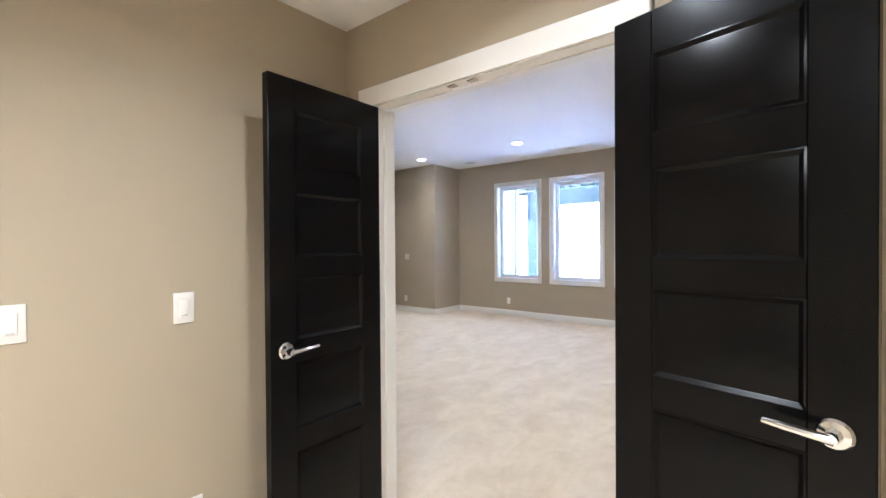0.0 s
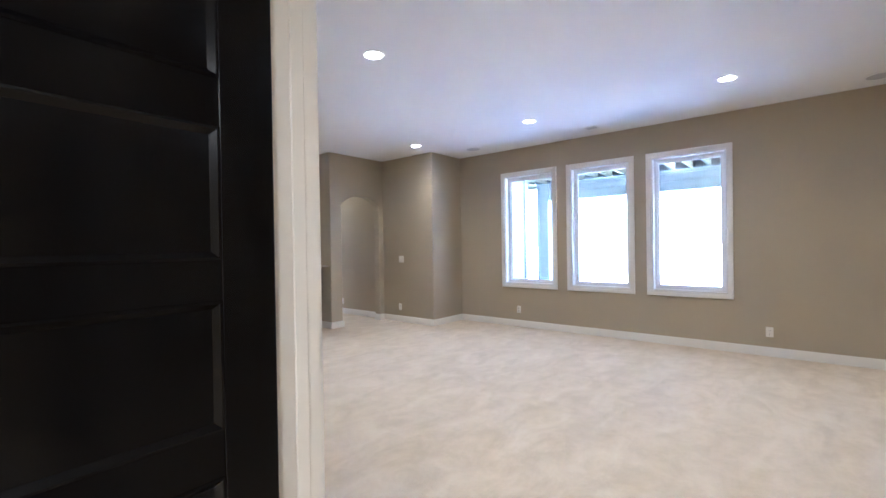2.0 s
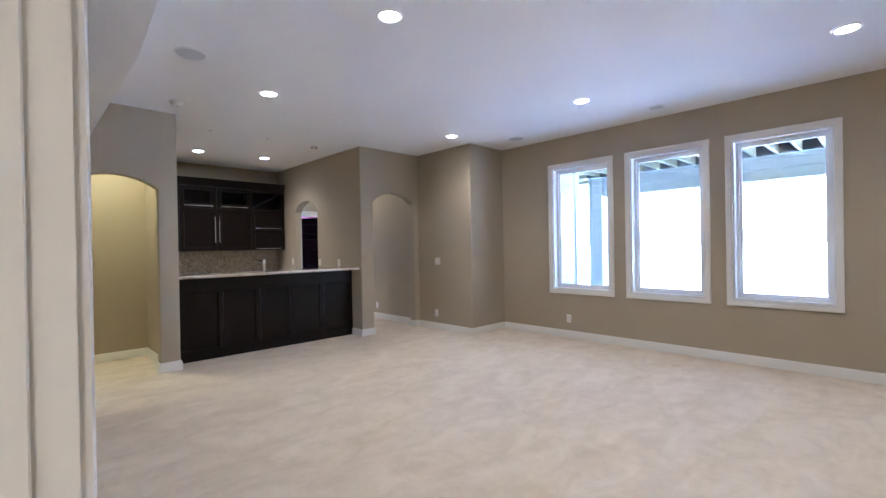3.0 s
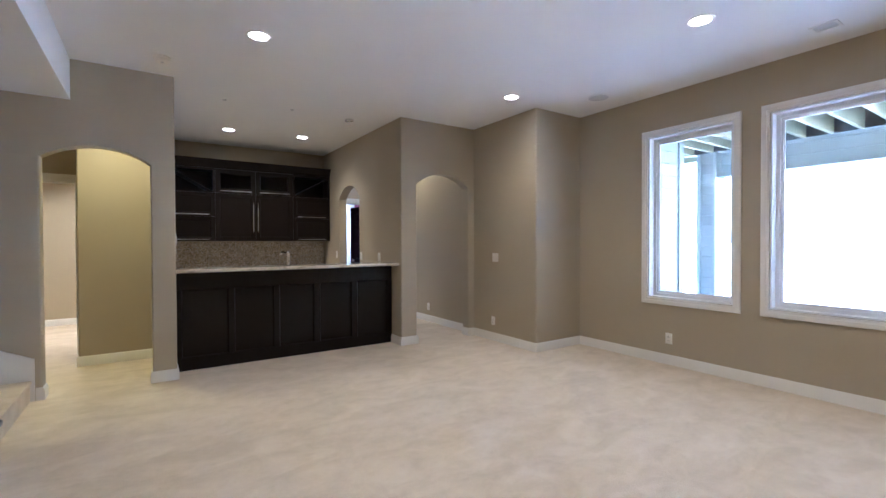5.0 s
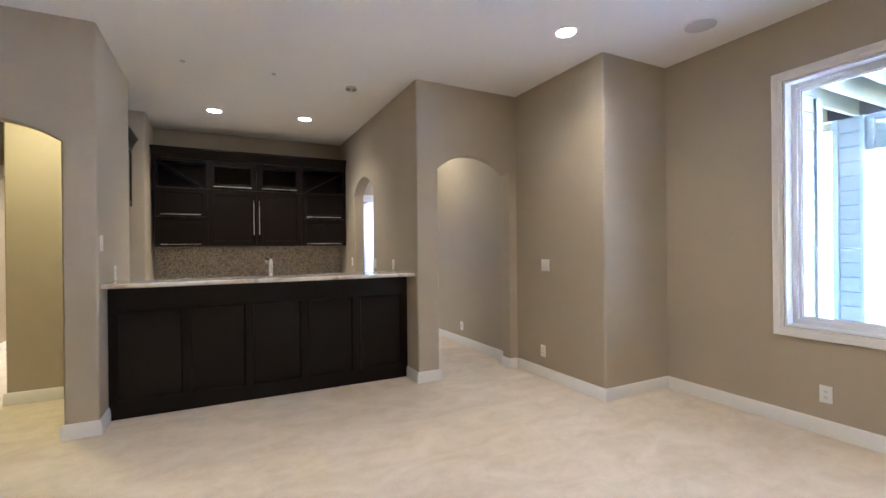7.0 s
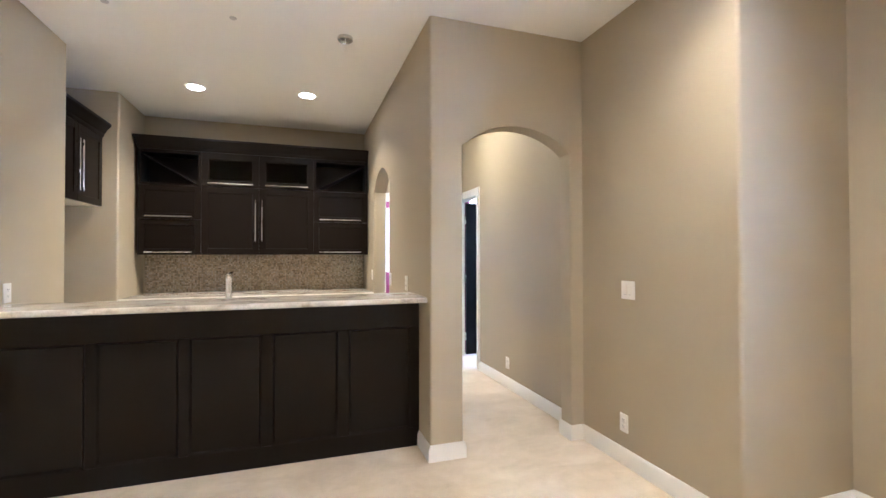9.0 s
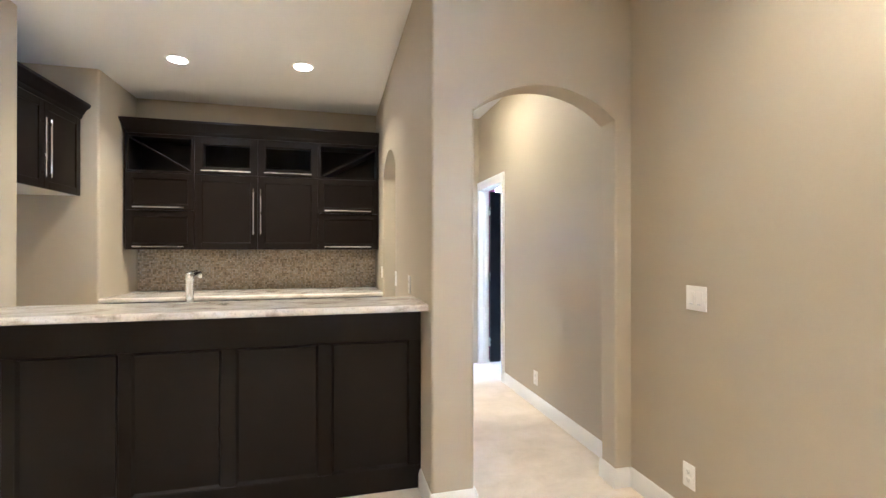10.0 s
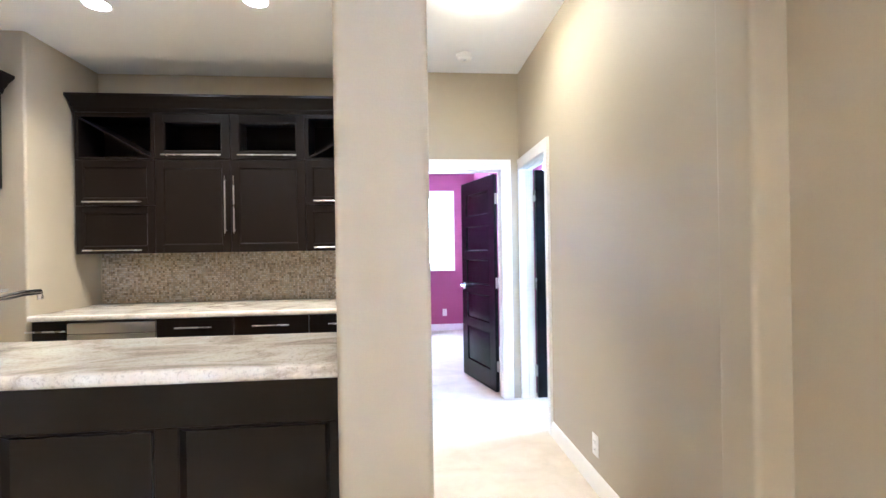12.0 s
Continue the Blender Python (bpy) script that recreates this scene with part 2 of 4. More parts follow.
def arch_head(u0, u1, spring, apex, top, steps=24):
    """The outline of the wall above an arched opening, as (u, z)."""
    half, rise = (u1 - u0) / 2, apex - spring
    radius = (half * half + rise * rise) / (2 * rise)
    out = [(u0, top), (u0, spring)]
    for k in range(1, steps):
        u = -half + 2 * half * k / steps
        out.append((u0 + half + u, apex - radius + math.sqrt(radius * radius - u * u)))
    return out + [(u1, spring), (u1, top)]


def arch_wall(a, u0, u1, b, spring, apex, top):
    """The outline of a wall from a to b above the springing of an arch from u0 to u1."""
    return [(a, top), (a, spring)] + arch_head(u0, u1, spring, apex, top)[1:-1] + [(b, spring), (b, top)]


def structure(name, bm, mat, label="", category="wall"):
    return solid(name, bm, mat, label, category, kind="structure")


# ---- the building's shell ----
H = 2.93          # ceiling of the large room
HALL_H = 2.475    # ceiling of the entry hall
R = 0.018         # rounded plaster corners
SOUTH0, SOUTH1 = 1.905, 2.036
WEST0, WEST1 = -6.57, -6.43
NORTH0, NORTH1 = 7.765, 7.925
DOOR_X0, DOOR_X1, DOOR_H = -1.265, -0.095, 2.045
EAST = 2.3

structure("floor", box(-13.0, EAST + 0.15, -1.75, 9.1, -0.12, 0.0), CARPET, "cream cut-pile carpet with brushed vacuum marks", "carpet")
structure("ceiling", box(-9.55, EAST + 0.15, 0.75, 7.93, H, H + 0.14), CEIL, "smooth white painted ceiling with recessed lamps", "ceiling")

# Entry hall
structure("ceiling_hall", box(-1.47, 1.5, -1.6, SOUTH0, HALL_H, HALL_H + 0.1), CEIL, "white painted ceiling of the entry hall", "ceiling")
structure("wall_hall_west", box(-1.59, -1.47, -1.72, SOUTH0, 0, H), PAINT, "taupe painted plaster wall of the entry hall")
structure("wall_hall_east", box(1.5, 1.62, -1.72, SOUTH0, 0, H), PAINT, "taupe painted plaster wall of the entry hall")
structure("wall_hall_south", box(-1.47, 1.5, -1.72, -1.6, 0, H), PAINT, "taupe painted plaster wall of the entry hall")
south = join(
    box(-3.586, DOOR_X0 - 0.02, SOUTH0, SOUTH1, 0, H),
    box(DOOR_X0 - 0.02, DOOR_X1 + 0.02, SOUTH0, SOUTH1, DOOR_H + 0.02, H),
    box(DOOR_X1 + 0.02, EAST, SOUTH0, SOUTH1, 0, H))
structure("wall_south", south, PAINT, "taupe painted wall with a double door opening")
structure("wall_east", box(EAST, EAST + 0.15, 0.75, NORTH1, 0, H), PAINT, "taupe painted plaster wall")

# Window wall
WINDOWS = [(-4.336, -3.336), (-3.174, -2.190), (-2.033, -1.045)]
WZ0, WZ1, CASE = 0.642, 2.548, 0.068
edges = [-5.21] + [v for a, b in WINDOWS for v in (a + CASE - 0.004, b - CASE + 0.004)] + [EAST]
north = bmesh.new()
for a, b in zip(edges[0::2], edges[1::2]):
    join(north, box(a, b, NORTH0, NORTH1, 0, H))
for a, b in zip(edges[1:-1:2], edges[2:-1:2]):
    join(north, box(a, b, NORTH0, NORTH1, 0, WZ0 + CASE - 0.004), box(a, b, NORTH0, NORTH1, WZ1 - CASE + 0.004, H))
structure("wall_north", north, PAINT, "taupe painted wall with three tall picture windows")

# Chase in the corner by the windows
structure("wall_chase", prism([(-6.43, 6.975), (-5.21, 6.975, 0.022), (-5.21, NORTH1), (-6.57, NORTH1), (-6.57, 7.105), (-6.43, 7.105)], 0, H), PAINT, "taupe painted projecting wall with a rounded outer corner")

# Arch wall beside the bar
LA0, LA1, RA0, RA1 = 2.350, 3.130, 6.030, 6.872
west = join(
    prism([(WEST1, 0.75), (WEST1, LA0, R), (WEST0, LA0, R), (WEST0, 0.75)], 0, 2.07),
    extrude([(WEST0, u, z) for u, z in arch_wall(0.75, LA0, LA1, 3.30, 2.07, 2.195, H)], (WEST1 - WEST0, 0, 0)),
    prism([(WEST1, LA1, R), (WEST1, 3.30), (WEST0, 3.30), (WEST0, LA1, R)], 0, 2.07),
    prism([(WEST1, 3.30), (WEST1, 3.33, R), (WEST0, 3.33), (WEST0, 3.30)], 0, H))
structure("wall_west_stair_arch", west, PAINT, "taupe painted wall with an arched opening by the stairs")
west = join(
    prism([(WEST1, 5.80, R), (WEST1, 5.84), (WEST0, 5.84), (WEST0, 5.80)], 0, H),
    prism([(WEST1, 5.84), (WEST1, RA0, R), (WEST0, RA0, R), (WEST0, 5.84)], 0, 2.09),
    extrude([(WEST0, u, z) for u, z in arch_wall(5.84, RA0, RA1, 7.03, 2.09, 2.25, H)], (WEST1 - WEST0, 0, 0)),
    prism([(WEST1, RA1, R), (WEST1, 7.03), (WEST0, 7.03), (WEST0, RA1, R)], 0, 2.09))
structure("wall_west_hall_arch", west, PAINT, "taupe painted wall with an arched opening to a hallway")

# Bar recess
BN0, BN1, BACK = 5.80, 5.94, -9.43
BA0, BA1 = -8.65, -7.79
side = join(
    prism([(BA1, BN0, R), (WEST0, BN0), (WEST0, BN1), (BA1, BN1, R)], 0, 2.06),
    extrude([(u, BN0, z) for u, z in arch_wall(BACK, BA0, BA1, WEST0, 2.06, 2.25, H)], (0, BN1 - BN0, 0)),
    prism([(BACK, BN0), (BA0, BN0, R), (BA0, BN1, R), (BACK, BN1)], 0, 2.06))
structure("wall_bar_north", side, PAINT, "taupe painted wall with an arched passage")
structure("wall_bar_back", box(BACK - 0.12, BACK, 3.21, BN1, 0, H), PAINT, "taupe painted wall behind the bar")
plan = [(WEST0, 3.33), (-7.67, 3.33, R), (-7.67, 2.59), (-8.68, 2.59), (-8.68, 3.33, R), (BACK - 0.12, 3.33), (BACK - 0.12, 3.21), (-8.80, 3.21), (-8.80, 2.47), (-7.55, 2.47, R), (-7.55, 3.21), (WEST0, 3.21)]
structure("wall_bar_south", prism(plan, 0, H), PAINT, "taupe painted wall with a deep appliance alcove")

# Hallway behind the arch
HN = 7.01
HD0, HD1 = -9.240, -8.522
hall_north = join(box(-9.38, HD0 - 0.02, HN, HN + 0.12, 0, H), box(HD0 - 0.02, HD1 + 0.02, HN, HN + 0.12, DOOR_H + 0.035, H), box(HD1 + 0.02, WEST0, HN, HN + 0.12, 0, H))
structure("wall_hallway_north", hall_north, PAINT, "taupe painted hallway wall with a doorway")
PD0, PD1, PX0, PX1 = 6.035, 6.838, -9.38, -9.26
hall_end = join(box(PX0, PX1, BN1, PD0 - 0.02, 0, H), box(PX0, PX1, PD0 - 0.02, PD1 + 0.02, DOOR_H + 0.035, H), box(PX0, PX1, PD1 + 0.02, HN, 0, H))
structure("wall_hallway_end", hall_end, PAINT, "taupe painted hallway end wall with a doorway")

# Magenta bedroom at the end of the hallway
structure("ceiling_bedroom", join(box(-12.7, BACK - 0.12, 4.4, BN1, 2.62, 2.72), box(-12.7, PX0, BN1, 7.15, 2.62, 2.72)), CEIL, "white painted bedroom ceiling", "ceiling")
BWY0, BWY1, BWZ0, BWZ1 = 5.78, 6.74, 1.06, 2.27
bed = join(box(-12.82, -12.7, 4.28, BWY0, 0, 2.72), box(-12.82, -12.7, BWY1, 7.42, 0, 2.72), box(-12.82, -12.7, BWY0, BWY1, 0, BWZ0), box(-12.82, -12.7, BWY0, BWY1, BWZ1, 2.72))
structure("wall_bedroom_west", bed, PINK, "magenta painted bedroom wall with a window")
structure("wall_bedroom_north", box(-12.7, PX0, 7.15, 7.27, 0, 2.72), PINK, "magenta painted bedroom wall")
structure("wall_bedroom_south", box(-12.7, BACK - 0.12, 4.28, 4.4, 0, 2.72), PINK, "magenta painted bedroom wall")
structure("wall_bedroom_east", box(BACK - 0.14, BACK - 0.123, 4.4, BN1, 0, 2.72), PINK, "magenta painted bedroom wall")

closet = thing("closet_door", (-11.9, 7.14, 0), "white panelled sliding closet doors", "closet door")
for x0 in (-12.62, -11.92):
    d = part("door_panel", box(x0, x0 + 0.70, 7.112 if x0 < -12 else 7.124, 7.122 if x0 < -12 else 7.136, 0.01, 2.36, 0.002, 1), TRIM, closet)
    for z0, z1 in ((0.18, 0.92), (1.04, 2.20)):
        part("field", box(x0 + 0.12, x0 + 0.58, 7.108 if x0 < -12 else 7.120, 7.112 if x0 < -12 else 7.124, z0, z1, 0.0015, 1), TRIM, d)

# Side room beyond the hallway door; its unseen window is added to let light in
RW0, RW1 = -9.2, -7.6
room = join(box(-9.38, RW0, 9.0, 9.12, 0, 2.62), box(RW1, -6.57, 9.0, 9.12, 0, 2.62), box(RW0, RW1, 9.0, 9.12, 0, 0.3), box(RW0, RW1, 9.0, 9.12, 2.45, 2.62))
structure("wall_side_room_north", room, PAINT, "taupe painted wall with an added, unseen window")
structure("wall_side_room_west", box(-9.50, -9.38, 7.42, 9.12, 0, 2.62), PAINT, "taupe painted wall")
structure("ceiling_side_room", box(-9.38, -6.57, HN + 0.12, 9.12, 2.62, 2.72), CEIL, "white painted ceiling", "ceiling")

# Passage behind the stair arch
structure("wall_passage_south", box(-10.8, WEST0, 1.38, 1.5, 0, H), PAINT, "taupe painted passage wall")
structure("wall_passage_far", box(-10.92, -10.8, 1.38, 3.3, 0, H), PAINT, "taupe painted wall at the end of the passage")
structure("wall_passage_north", box(-10.8, BACK - 0.12, 3.18, 3.3, 0, H), PAINT, "taupe painted wall")
structure("ceiling_passage", box(-10.92, BACK - 0.12, 1.38, 3.3, H, H + 0.12), CEIL, "white painted ceiling", "ceiling")
CX0, CX1, CY0, CY1 = -8.30, -8.18, 1.64, 2.395
structure("wall_passage_doorway", join(box(CX0, CX1, 1.5, CY0 - 0.02, 0, H), box(CX0, CX1, CY0 - 0.02, CY1 + 0.02, DOOR_H + 0.02, H), box(CX0, CX1, CY1 + 0.02, 2.47, 0, H)), PAINT, "taupe painted wall with a cased opening")

# Stair well
structure("wall_stair_south", box(WEST1, -1.59, 0.75, 0.87, 0, H), PAINT, "taupe painted stair wall")
structure("ceiling_bulkhead", extrude([(x, 0.87, z) for x, z in ((WEST1, 2.576), (-4.0, 2.576), (-2.4, H), (WEST1, H))], (0, 1.688, 0)), CEIL, "white painted bulkhead above the stairs", "ceiling")

# Outer closure behind the bump and the house front
structure("wall_exterior", box(-6.57, -4.63, NORTH1, 9.12, 0, 3.3), SIDING, "pale blue sided outer wall", "wall")

# ---- skirting, casings and doors ----
def baseboard(p, q, side, trim0=0.0):
    """Skirting from p to q (x, y) along a wall; side: the way it faces."""
    (x0, y0), (x1, y1) = p, q
    sx, sy = side
    h, d = 0.106, 0.016
    along = Vector((x1 - x0, y1 - y0, 0))
    profile = [(0, 0), (d, 0), (d, h - 0.028), (d - 0.005, h - 0.018), (d - 0.006, h - 0.008), (0.004, h), (0, h)]
    structure("baseboard", extrude([(x0 + sx * u, y0 + sy * u, z + 0.001) for u, z in profile], along), TRIM, "white painted moulded skirting board", "baseboard")


for p, q, side in [
    ((-5.21, NORTH0), (EAST, NORTH0), (0, -1)), ((-5.21, 6.975), (-5.21, NORTH0 - 0.016), (1, 0)), ((-6.43, 6.975), (-5.21 + 0.016, 6.975), (0, -1)),
    ((WEST1, RA1), (WEST1, 6.975 - 0.016), (1, 0)), ((WEST0, RA1), (WEST1 + 0.016, RA1), (0, -1)),
    ((WEST1, 5.80), (WEST1, RA0), (1, 0)), ((WEST0, RA0), (WEST1 + 0.016, RA0), (0, 1)), ((-6.70, 5.80), (WEST1 + 0.016, 5.80), (0, -1)),
    ((WEST1, LA1), (WEST1, 3.33), (1, 0)), ((WEST0, LA1), (WEST1 + 0.016, LA1), (0, -1)), ((-6.70, 3.33), (WEST1 + 0.016, 3.33), (0, 1)),
    ((WEST1, 2.306), (WEST1, LA0), (1, 0)), ((WEST0, LA0), (WEST1 + 0.016, LA0), (0, 1)),
    ((HD1 + 0.092, HN), (WEST0, HN), (0, -1)), ((PX1, BN1), (BA0, BN1), (0, 1)), ((BA1, BN1), (WEST0, BN1), (0, 1)),
    ((-7.55, 2.47 - 0.016), (-7.55, 3.21), (1, 0)), ((CX1, 2.47), (-7.55, 2.47), (0, -1)), ((-7.55, 3.21), (WEST0, 3.21), (0, -1)), ((WEST0, LA1), (WEST0, 3.21), (-1, 0)),
    ((-10.8, 1.5), (CX0, 1.5), (0, 1)), ((CX1, 1.5), (WEST0, 1.5), (0, 1)), ((-10.8, 1.516), (-10.8, 3.18), (1, 0)),
    ((-12.7, 4.4), (-12.7, 7.15), (1, 0)), ((-11.2, 7.15), (PX0, 7.15), (0, -1)),
    ((DOOR_X1 + 0.10, SOUTH1), (EAST, SOUTH1), (0, 1)), ((-5.155, 2.075), (-3.588, 2.075), (0, 1)), ((-3.58, SOUTH1), (DOOR_X0 - 0.10, SOUTH1), (0, 1)),
    ((-1.47, -1.6), (-1.47, SOUTH0), (1, 0)), ((DOOR_X1 + 0.10, SOUTH0), (1.5, SOUTH0), (0, -1)), ((EAST, SOUTH1 + 0.016), (EAST, NORTH0 - 0.016), (-1, 0)),
]:
    baseboard(p, q, side)


def casing_profile(w):
    return [(0, 0), (0, 0.011), (0.010, 0.013), (0.022, 0.0125), (w - 0.040, 0.016), (w - 0.026, 0.0195), (w - 0.005, 0.020), (w, 0.017), (w, 0)]


def casing(name, to_world, u0, u1, top, w=0.088, sill=None, label="white painted moulded door casing"):
    """Mitred trim about an opening: to_world maps (u, z, out) to the world. With a sill height it runs round all four sides."""
    prof = casing_profile(w)
    low = 0.0 if sill is None else sill
    if sill is None:
        rail = [(u0, low, -1, 0), (u0, top, -1, 1), (u1, top, 1, 1), (u1, low, 1, 0)]
    else:
        rail = [(u0, low, -1, -1), (u0, top, -1, 1), (u1, top, 1, 1), (u1, low, 1, -1)]
    bm = bmesh.new()
    rings = [[bm.verts.new(to_world(u + du * a, z + dz * a, o)) for a, o in prof] for u, z, du, dz in rail]
    pairs = list(zip(rings, rings[1:])) + ([(rings[-1], rings[0])] if sill is not None else [])
    n = len(prof)
    for a, b in pairs:
        for k in range(n):
            bm.faces.new((a[k], a[(k + 1) % n], b[(k + 1) % n], b[k]))
    if sill is None:
        bm.faces.new(rings[0])
        bm.faces.new(rings[-1][::-1])
    return structure(name, bm, TRIM, label, "trim")


def jamb(x0, x1, y0, y1, top, along):
    """The lining of a doorway with its stop; along: the axis in which the opening is wide."""
    t = 0.02
    if along == "x":
        bm = join(box(x0 - t, x0, y0, y1, 0, top + t), box(x1, x1 + t, y0, y1, 0, top + t), box(x0, x1, y0, y1, top, top + t))
        m = (y0 + y1) / 2
        join(bm, box(x0, x0 + 0.006, m - 0.005, m + 0.03, 0, top, 0.002, 1), box(x1 - 0.006, x1, m - 0.005, m + 0.03, 0, top, 0.002, 1), box(x0 + 0.006, x1 - 0.006, m - 0.005, m + 0.03, top - 0.006, top))
    else:
        bm = join(box(x0, x1, y0 - t, y0, 0, top + t), box(x0, x1, y1, y1 + t, 0, top + t), box(x0, x1, y0, y1, top, top + t))
        m = (x0 + x1) / 2
        join(bm, box(m - 0.03, m + 0.005, y0, y0 + 0.011, 0, top), box(m - 0.03, m + 0.005, y1 - 0.011, y1, 0, top), box(m - 0.03, m + 0.005, y0 + 0.011, y1 - 0.011, top - 0.011, top))
    return structure("trim_jamb", bm, TRIM, "white painted door lining", "trim")


jamb(DOOR_X0, DOOR_X1, SOUTH0, SOUTH1, DOOR_H, "x")
casing("trim_casing", lambda u, z, o: (u, SOUTH0 - o, z), DOOR_X0 - 0.006, DOOR_X1 + 0.006, DOOR_H + 0.006)
casing("trim_casing", lambda u, z, o: (u, SOUTH1 + o, z), DOOR_X0 - 0.006, DOOR_X1 + 0.006, DOOR_H + 0.006)
jamb(HD0, HD1, HN, HN + 0.12, DOOR_H + 0.015, "x")
casing("trim_casing", lambda u, z, o: (u, HN - o, z), HD0 - 0.006, HD1 + 0.006, DOOR_H + 0.021, 0.085)
jamb(PX0, PX1, PD0, PD1, DOOR_H + 0.015, "y")
casing("trim_casing", lambda u, z, o: (PX1 + o, u, z), PD0 - 0.006, PD1 + 0.006, DOOR_H + 0.021, 0.085)
casing("trim_casing", lambda u, z, o: (PX0 - o, u, z), PD0 - 0.006, PD1 + 0.006, DOOR_H + 0.021, 0.085)
jamb(CX0, CX1, CY0, CY1, DOOR_H, "y")
casing("trim_casing", lambda u, z, o: (CX1 + o, u, z), CY0 - 0.006, CY1 + 0.006, DOOR_H + 0.006, 0.085)


def raised_panel(y0, y1, z0, z1, x0, x1, slope, flat):
    """A panel in the plane x: a thin board whose field rises on both faces by sloped edges."""
    bm = bmesh.new()
    mid = (x0 + x1) / 2
    for face, edge in ((x1, mid + flat), (x0, mid - flat)):
        outer = [bm.verts.new((edge, y, z)) for y, z in ((y0, z0), (y1, z0), (y1, z1), (y0, z1))]
        inner = [bm.verts.new((face, y, z)) for y, z in ((y0 + slope, z0 + slope), (y1 - slope, z0 + slope), (y1 - slope, z1 - slope), (y0 + slope, z1 - slope))]
        for k in range(4):
            bm.faces.new((outer[k], outer[(k + 1) % 4], inner[(k + 1) % 4], inner[k]))
        bm.faces.new(inner)
    return bm


def moulding(y0, y1, z0, z1, x_face, x_deep, w):
    """A sloped bead round the inside of a panel opening, from the face down to the panel."""
    bm = bmesh.new()
    loops = []
    for inset, x in ((0, x_face), (w * 0.25, x_face + (x_face - x_deep) * 0.12), (w * 0.55, x_face + (x_deep - x_face) * 0.35), (w, x_deep)):
        loops.append([bm.verts.new((x, y, z)) for y, z in ((y0 + inset, z0 + inset), (y1 - inset, z0 + inset), (y1 - inset, z1 - inset), (y0 + inset, z1 - inset))])
    for a, b in zip(loops, loops[1:]):
        for k in range(4):
            bm.faces.new((a[k], a[(k + 1) % 4], b[(k + 1) % 4], b[k]))
    return bm


def lever(parent, y, z, x_face, out, toward):
    """A lever handle with a round rosette on one face of a door leaf."""
    plate = part("door_handle", lathe([(0.034, 0), (0.034, 0.006 * out), (0.029, 0.012 * out), (0.016, 0.015 * out), (0.013, 0.05 * out)], (x_face, y, z), "x"), CHROME, parent, "polished chrome lever handle")
    bar = tube([(x_face + out * 0.045, y - toward * 0.006, z), (x_face + out * 0.05, y + toward * 0.03, z + 0.002), (x_face + out * 0.05, y + toward * 0.075, z + 0.004), (x_face + out * 0.048, y + toward * 0.118, z + 0.006)], [0.012, 0.0105, 0.009, 0.0075])
    part("lever", bar, CHROME, plate)


def door_leaf(name, width, label, height=2.035):
    """A five-panel leaf hinged at the origin, lying along -y, with its hinges on the x = 0 face."""
    ob = thing(name, (0, 0, 0), label, "door", kind="structure")
    t = 0.038
    stile, y1 = 0.115, 0.0
    y0 = -width
    part("stile", box(0, t, y0, y0 + stile, 0.012, height, 0.0025, 1), DOORPAINT, ob)
    part("stile", box(0, t, y1 - stile, y1, 0.012, height, 0.0025, 1), DOORPAINT, ob)
    rails = [(0.012, 0.19), (0.545, 0.632), (0.903, 0.993), (1.248, 1.327), (1.587, 1.682), (1.915, height)]
    for a, b in rails:
        part("rail", box(0.0006, t - 0.0006, y0 + stile, y1 - stile, a, b, 0.0012, 1), DOORPAINT, ob)
    for (_, a), (b, _) in zip(rails, rails[1:]):
        p = part("panel", raised_panel(y0 + stile, y1 - stile, a, b, 0.006, t - 0.006, 0.03, 0.006), DOORPAINT, ob)
        part("moulding", moulding(y0 + stile, y1 - stile, a, b, t, t - 0.013, 0.021), DOORPAINT, p)
        part("moulding", moulding(y0 + stile, y1 - stile, a, b, 0, 0.013, 0.021), DOORPAINT, p)
    lever(ob, y0 + 0.066, 0.962, t, 1, 1)
    lever(ob, y0 + 0.066, 0.962, 0, -1, 1)
    for z in (0.25, 1.03, 1.82):
        part("hinge", join(tube([(-0.002, 0.006, z - 0.05), (-0.002, 0.006, z + 0.05)], 0.0075), box(0, 0.03, 0.0002, 0.003, z - 0.05, z + 0.05)), NICKEL, ob, "brushed nickel butt hinge")
    return ob


for x in (-0.795, -0.690):
    solid("ball_catch", box(x - 0.022, x + 0.022, 1.912, 1.942, DOOR_H - 0.0035, DOOR_H - 0.0003, 0.0012, 1), NICKEL, "small nickel catch plate under the door head", "catch plate", "door catches")


def mirrored(ob):
    for o in ob.children_recursive:
        o.data.transform(Matrix.Diagonal((-1, 1, 1, 1)))
        o.data.flip_normals()
    return ob


leaf = door_leaf("door_1", 0.580, "open black five-panel door leaf with a chrome lever")
leaf.matrix_basis = pose(DOOR_X0 + 0.002, SOUTH0 - 0.006, 0, 0, 0, 2.0)
leaf = mirrored(door_leaf("door_2", 0.580, "open black five-panel door leaf folded back towards the wall"))
leaf.matrix_basis = pose(DOOR_X1 + 0.012, SOUTH0 - 0.040, 0, 0, 0, 77)
leaf = mirrored(door_leaf("door_3", 0.705, "open black five-panel door in a white casing", 2.05))
leaf.matrix_basis = pose(HD0 + 0.003, HN + 0.128, 0, 0, 0, 184)
leaf = door_leaf("door_4", 0.74, "open black five-panel bedroom door", 2.05)
leaf.matrix_basis = pose(PX0 - 0.03, PD1 - 0.004, 0, 0, 0, -73.5)
leaf = door_leaf("door_5", 0.66, "open dark five-panel door beyond the passage")
leaf.matrix_basis = pose(CX0 - 0.012, CY0 + 0.026, 0, 0, 0, 253)

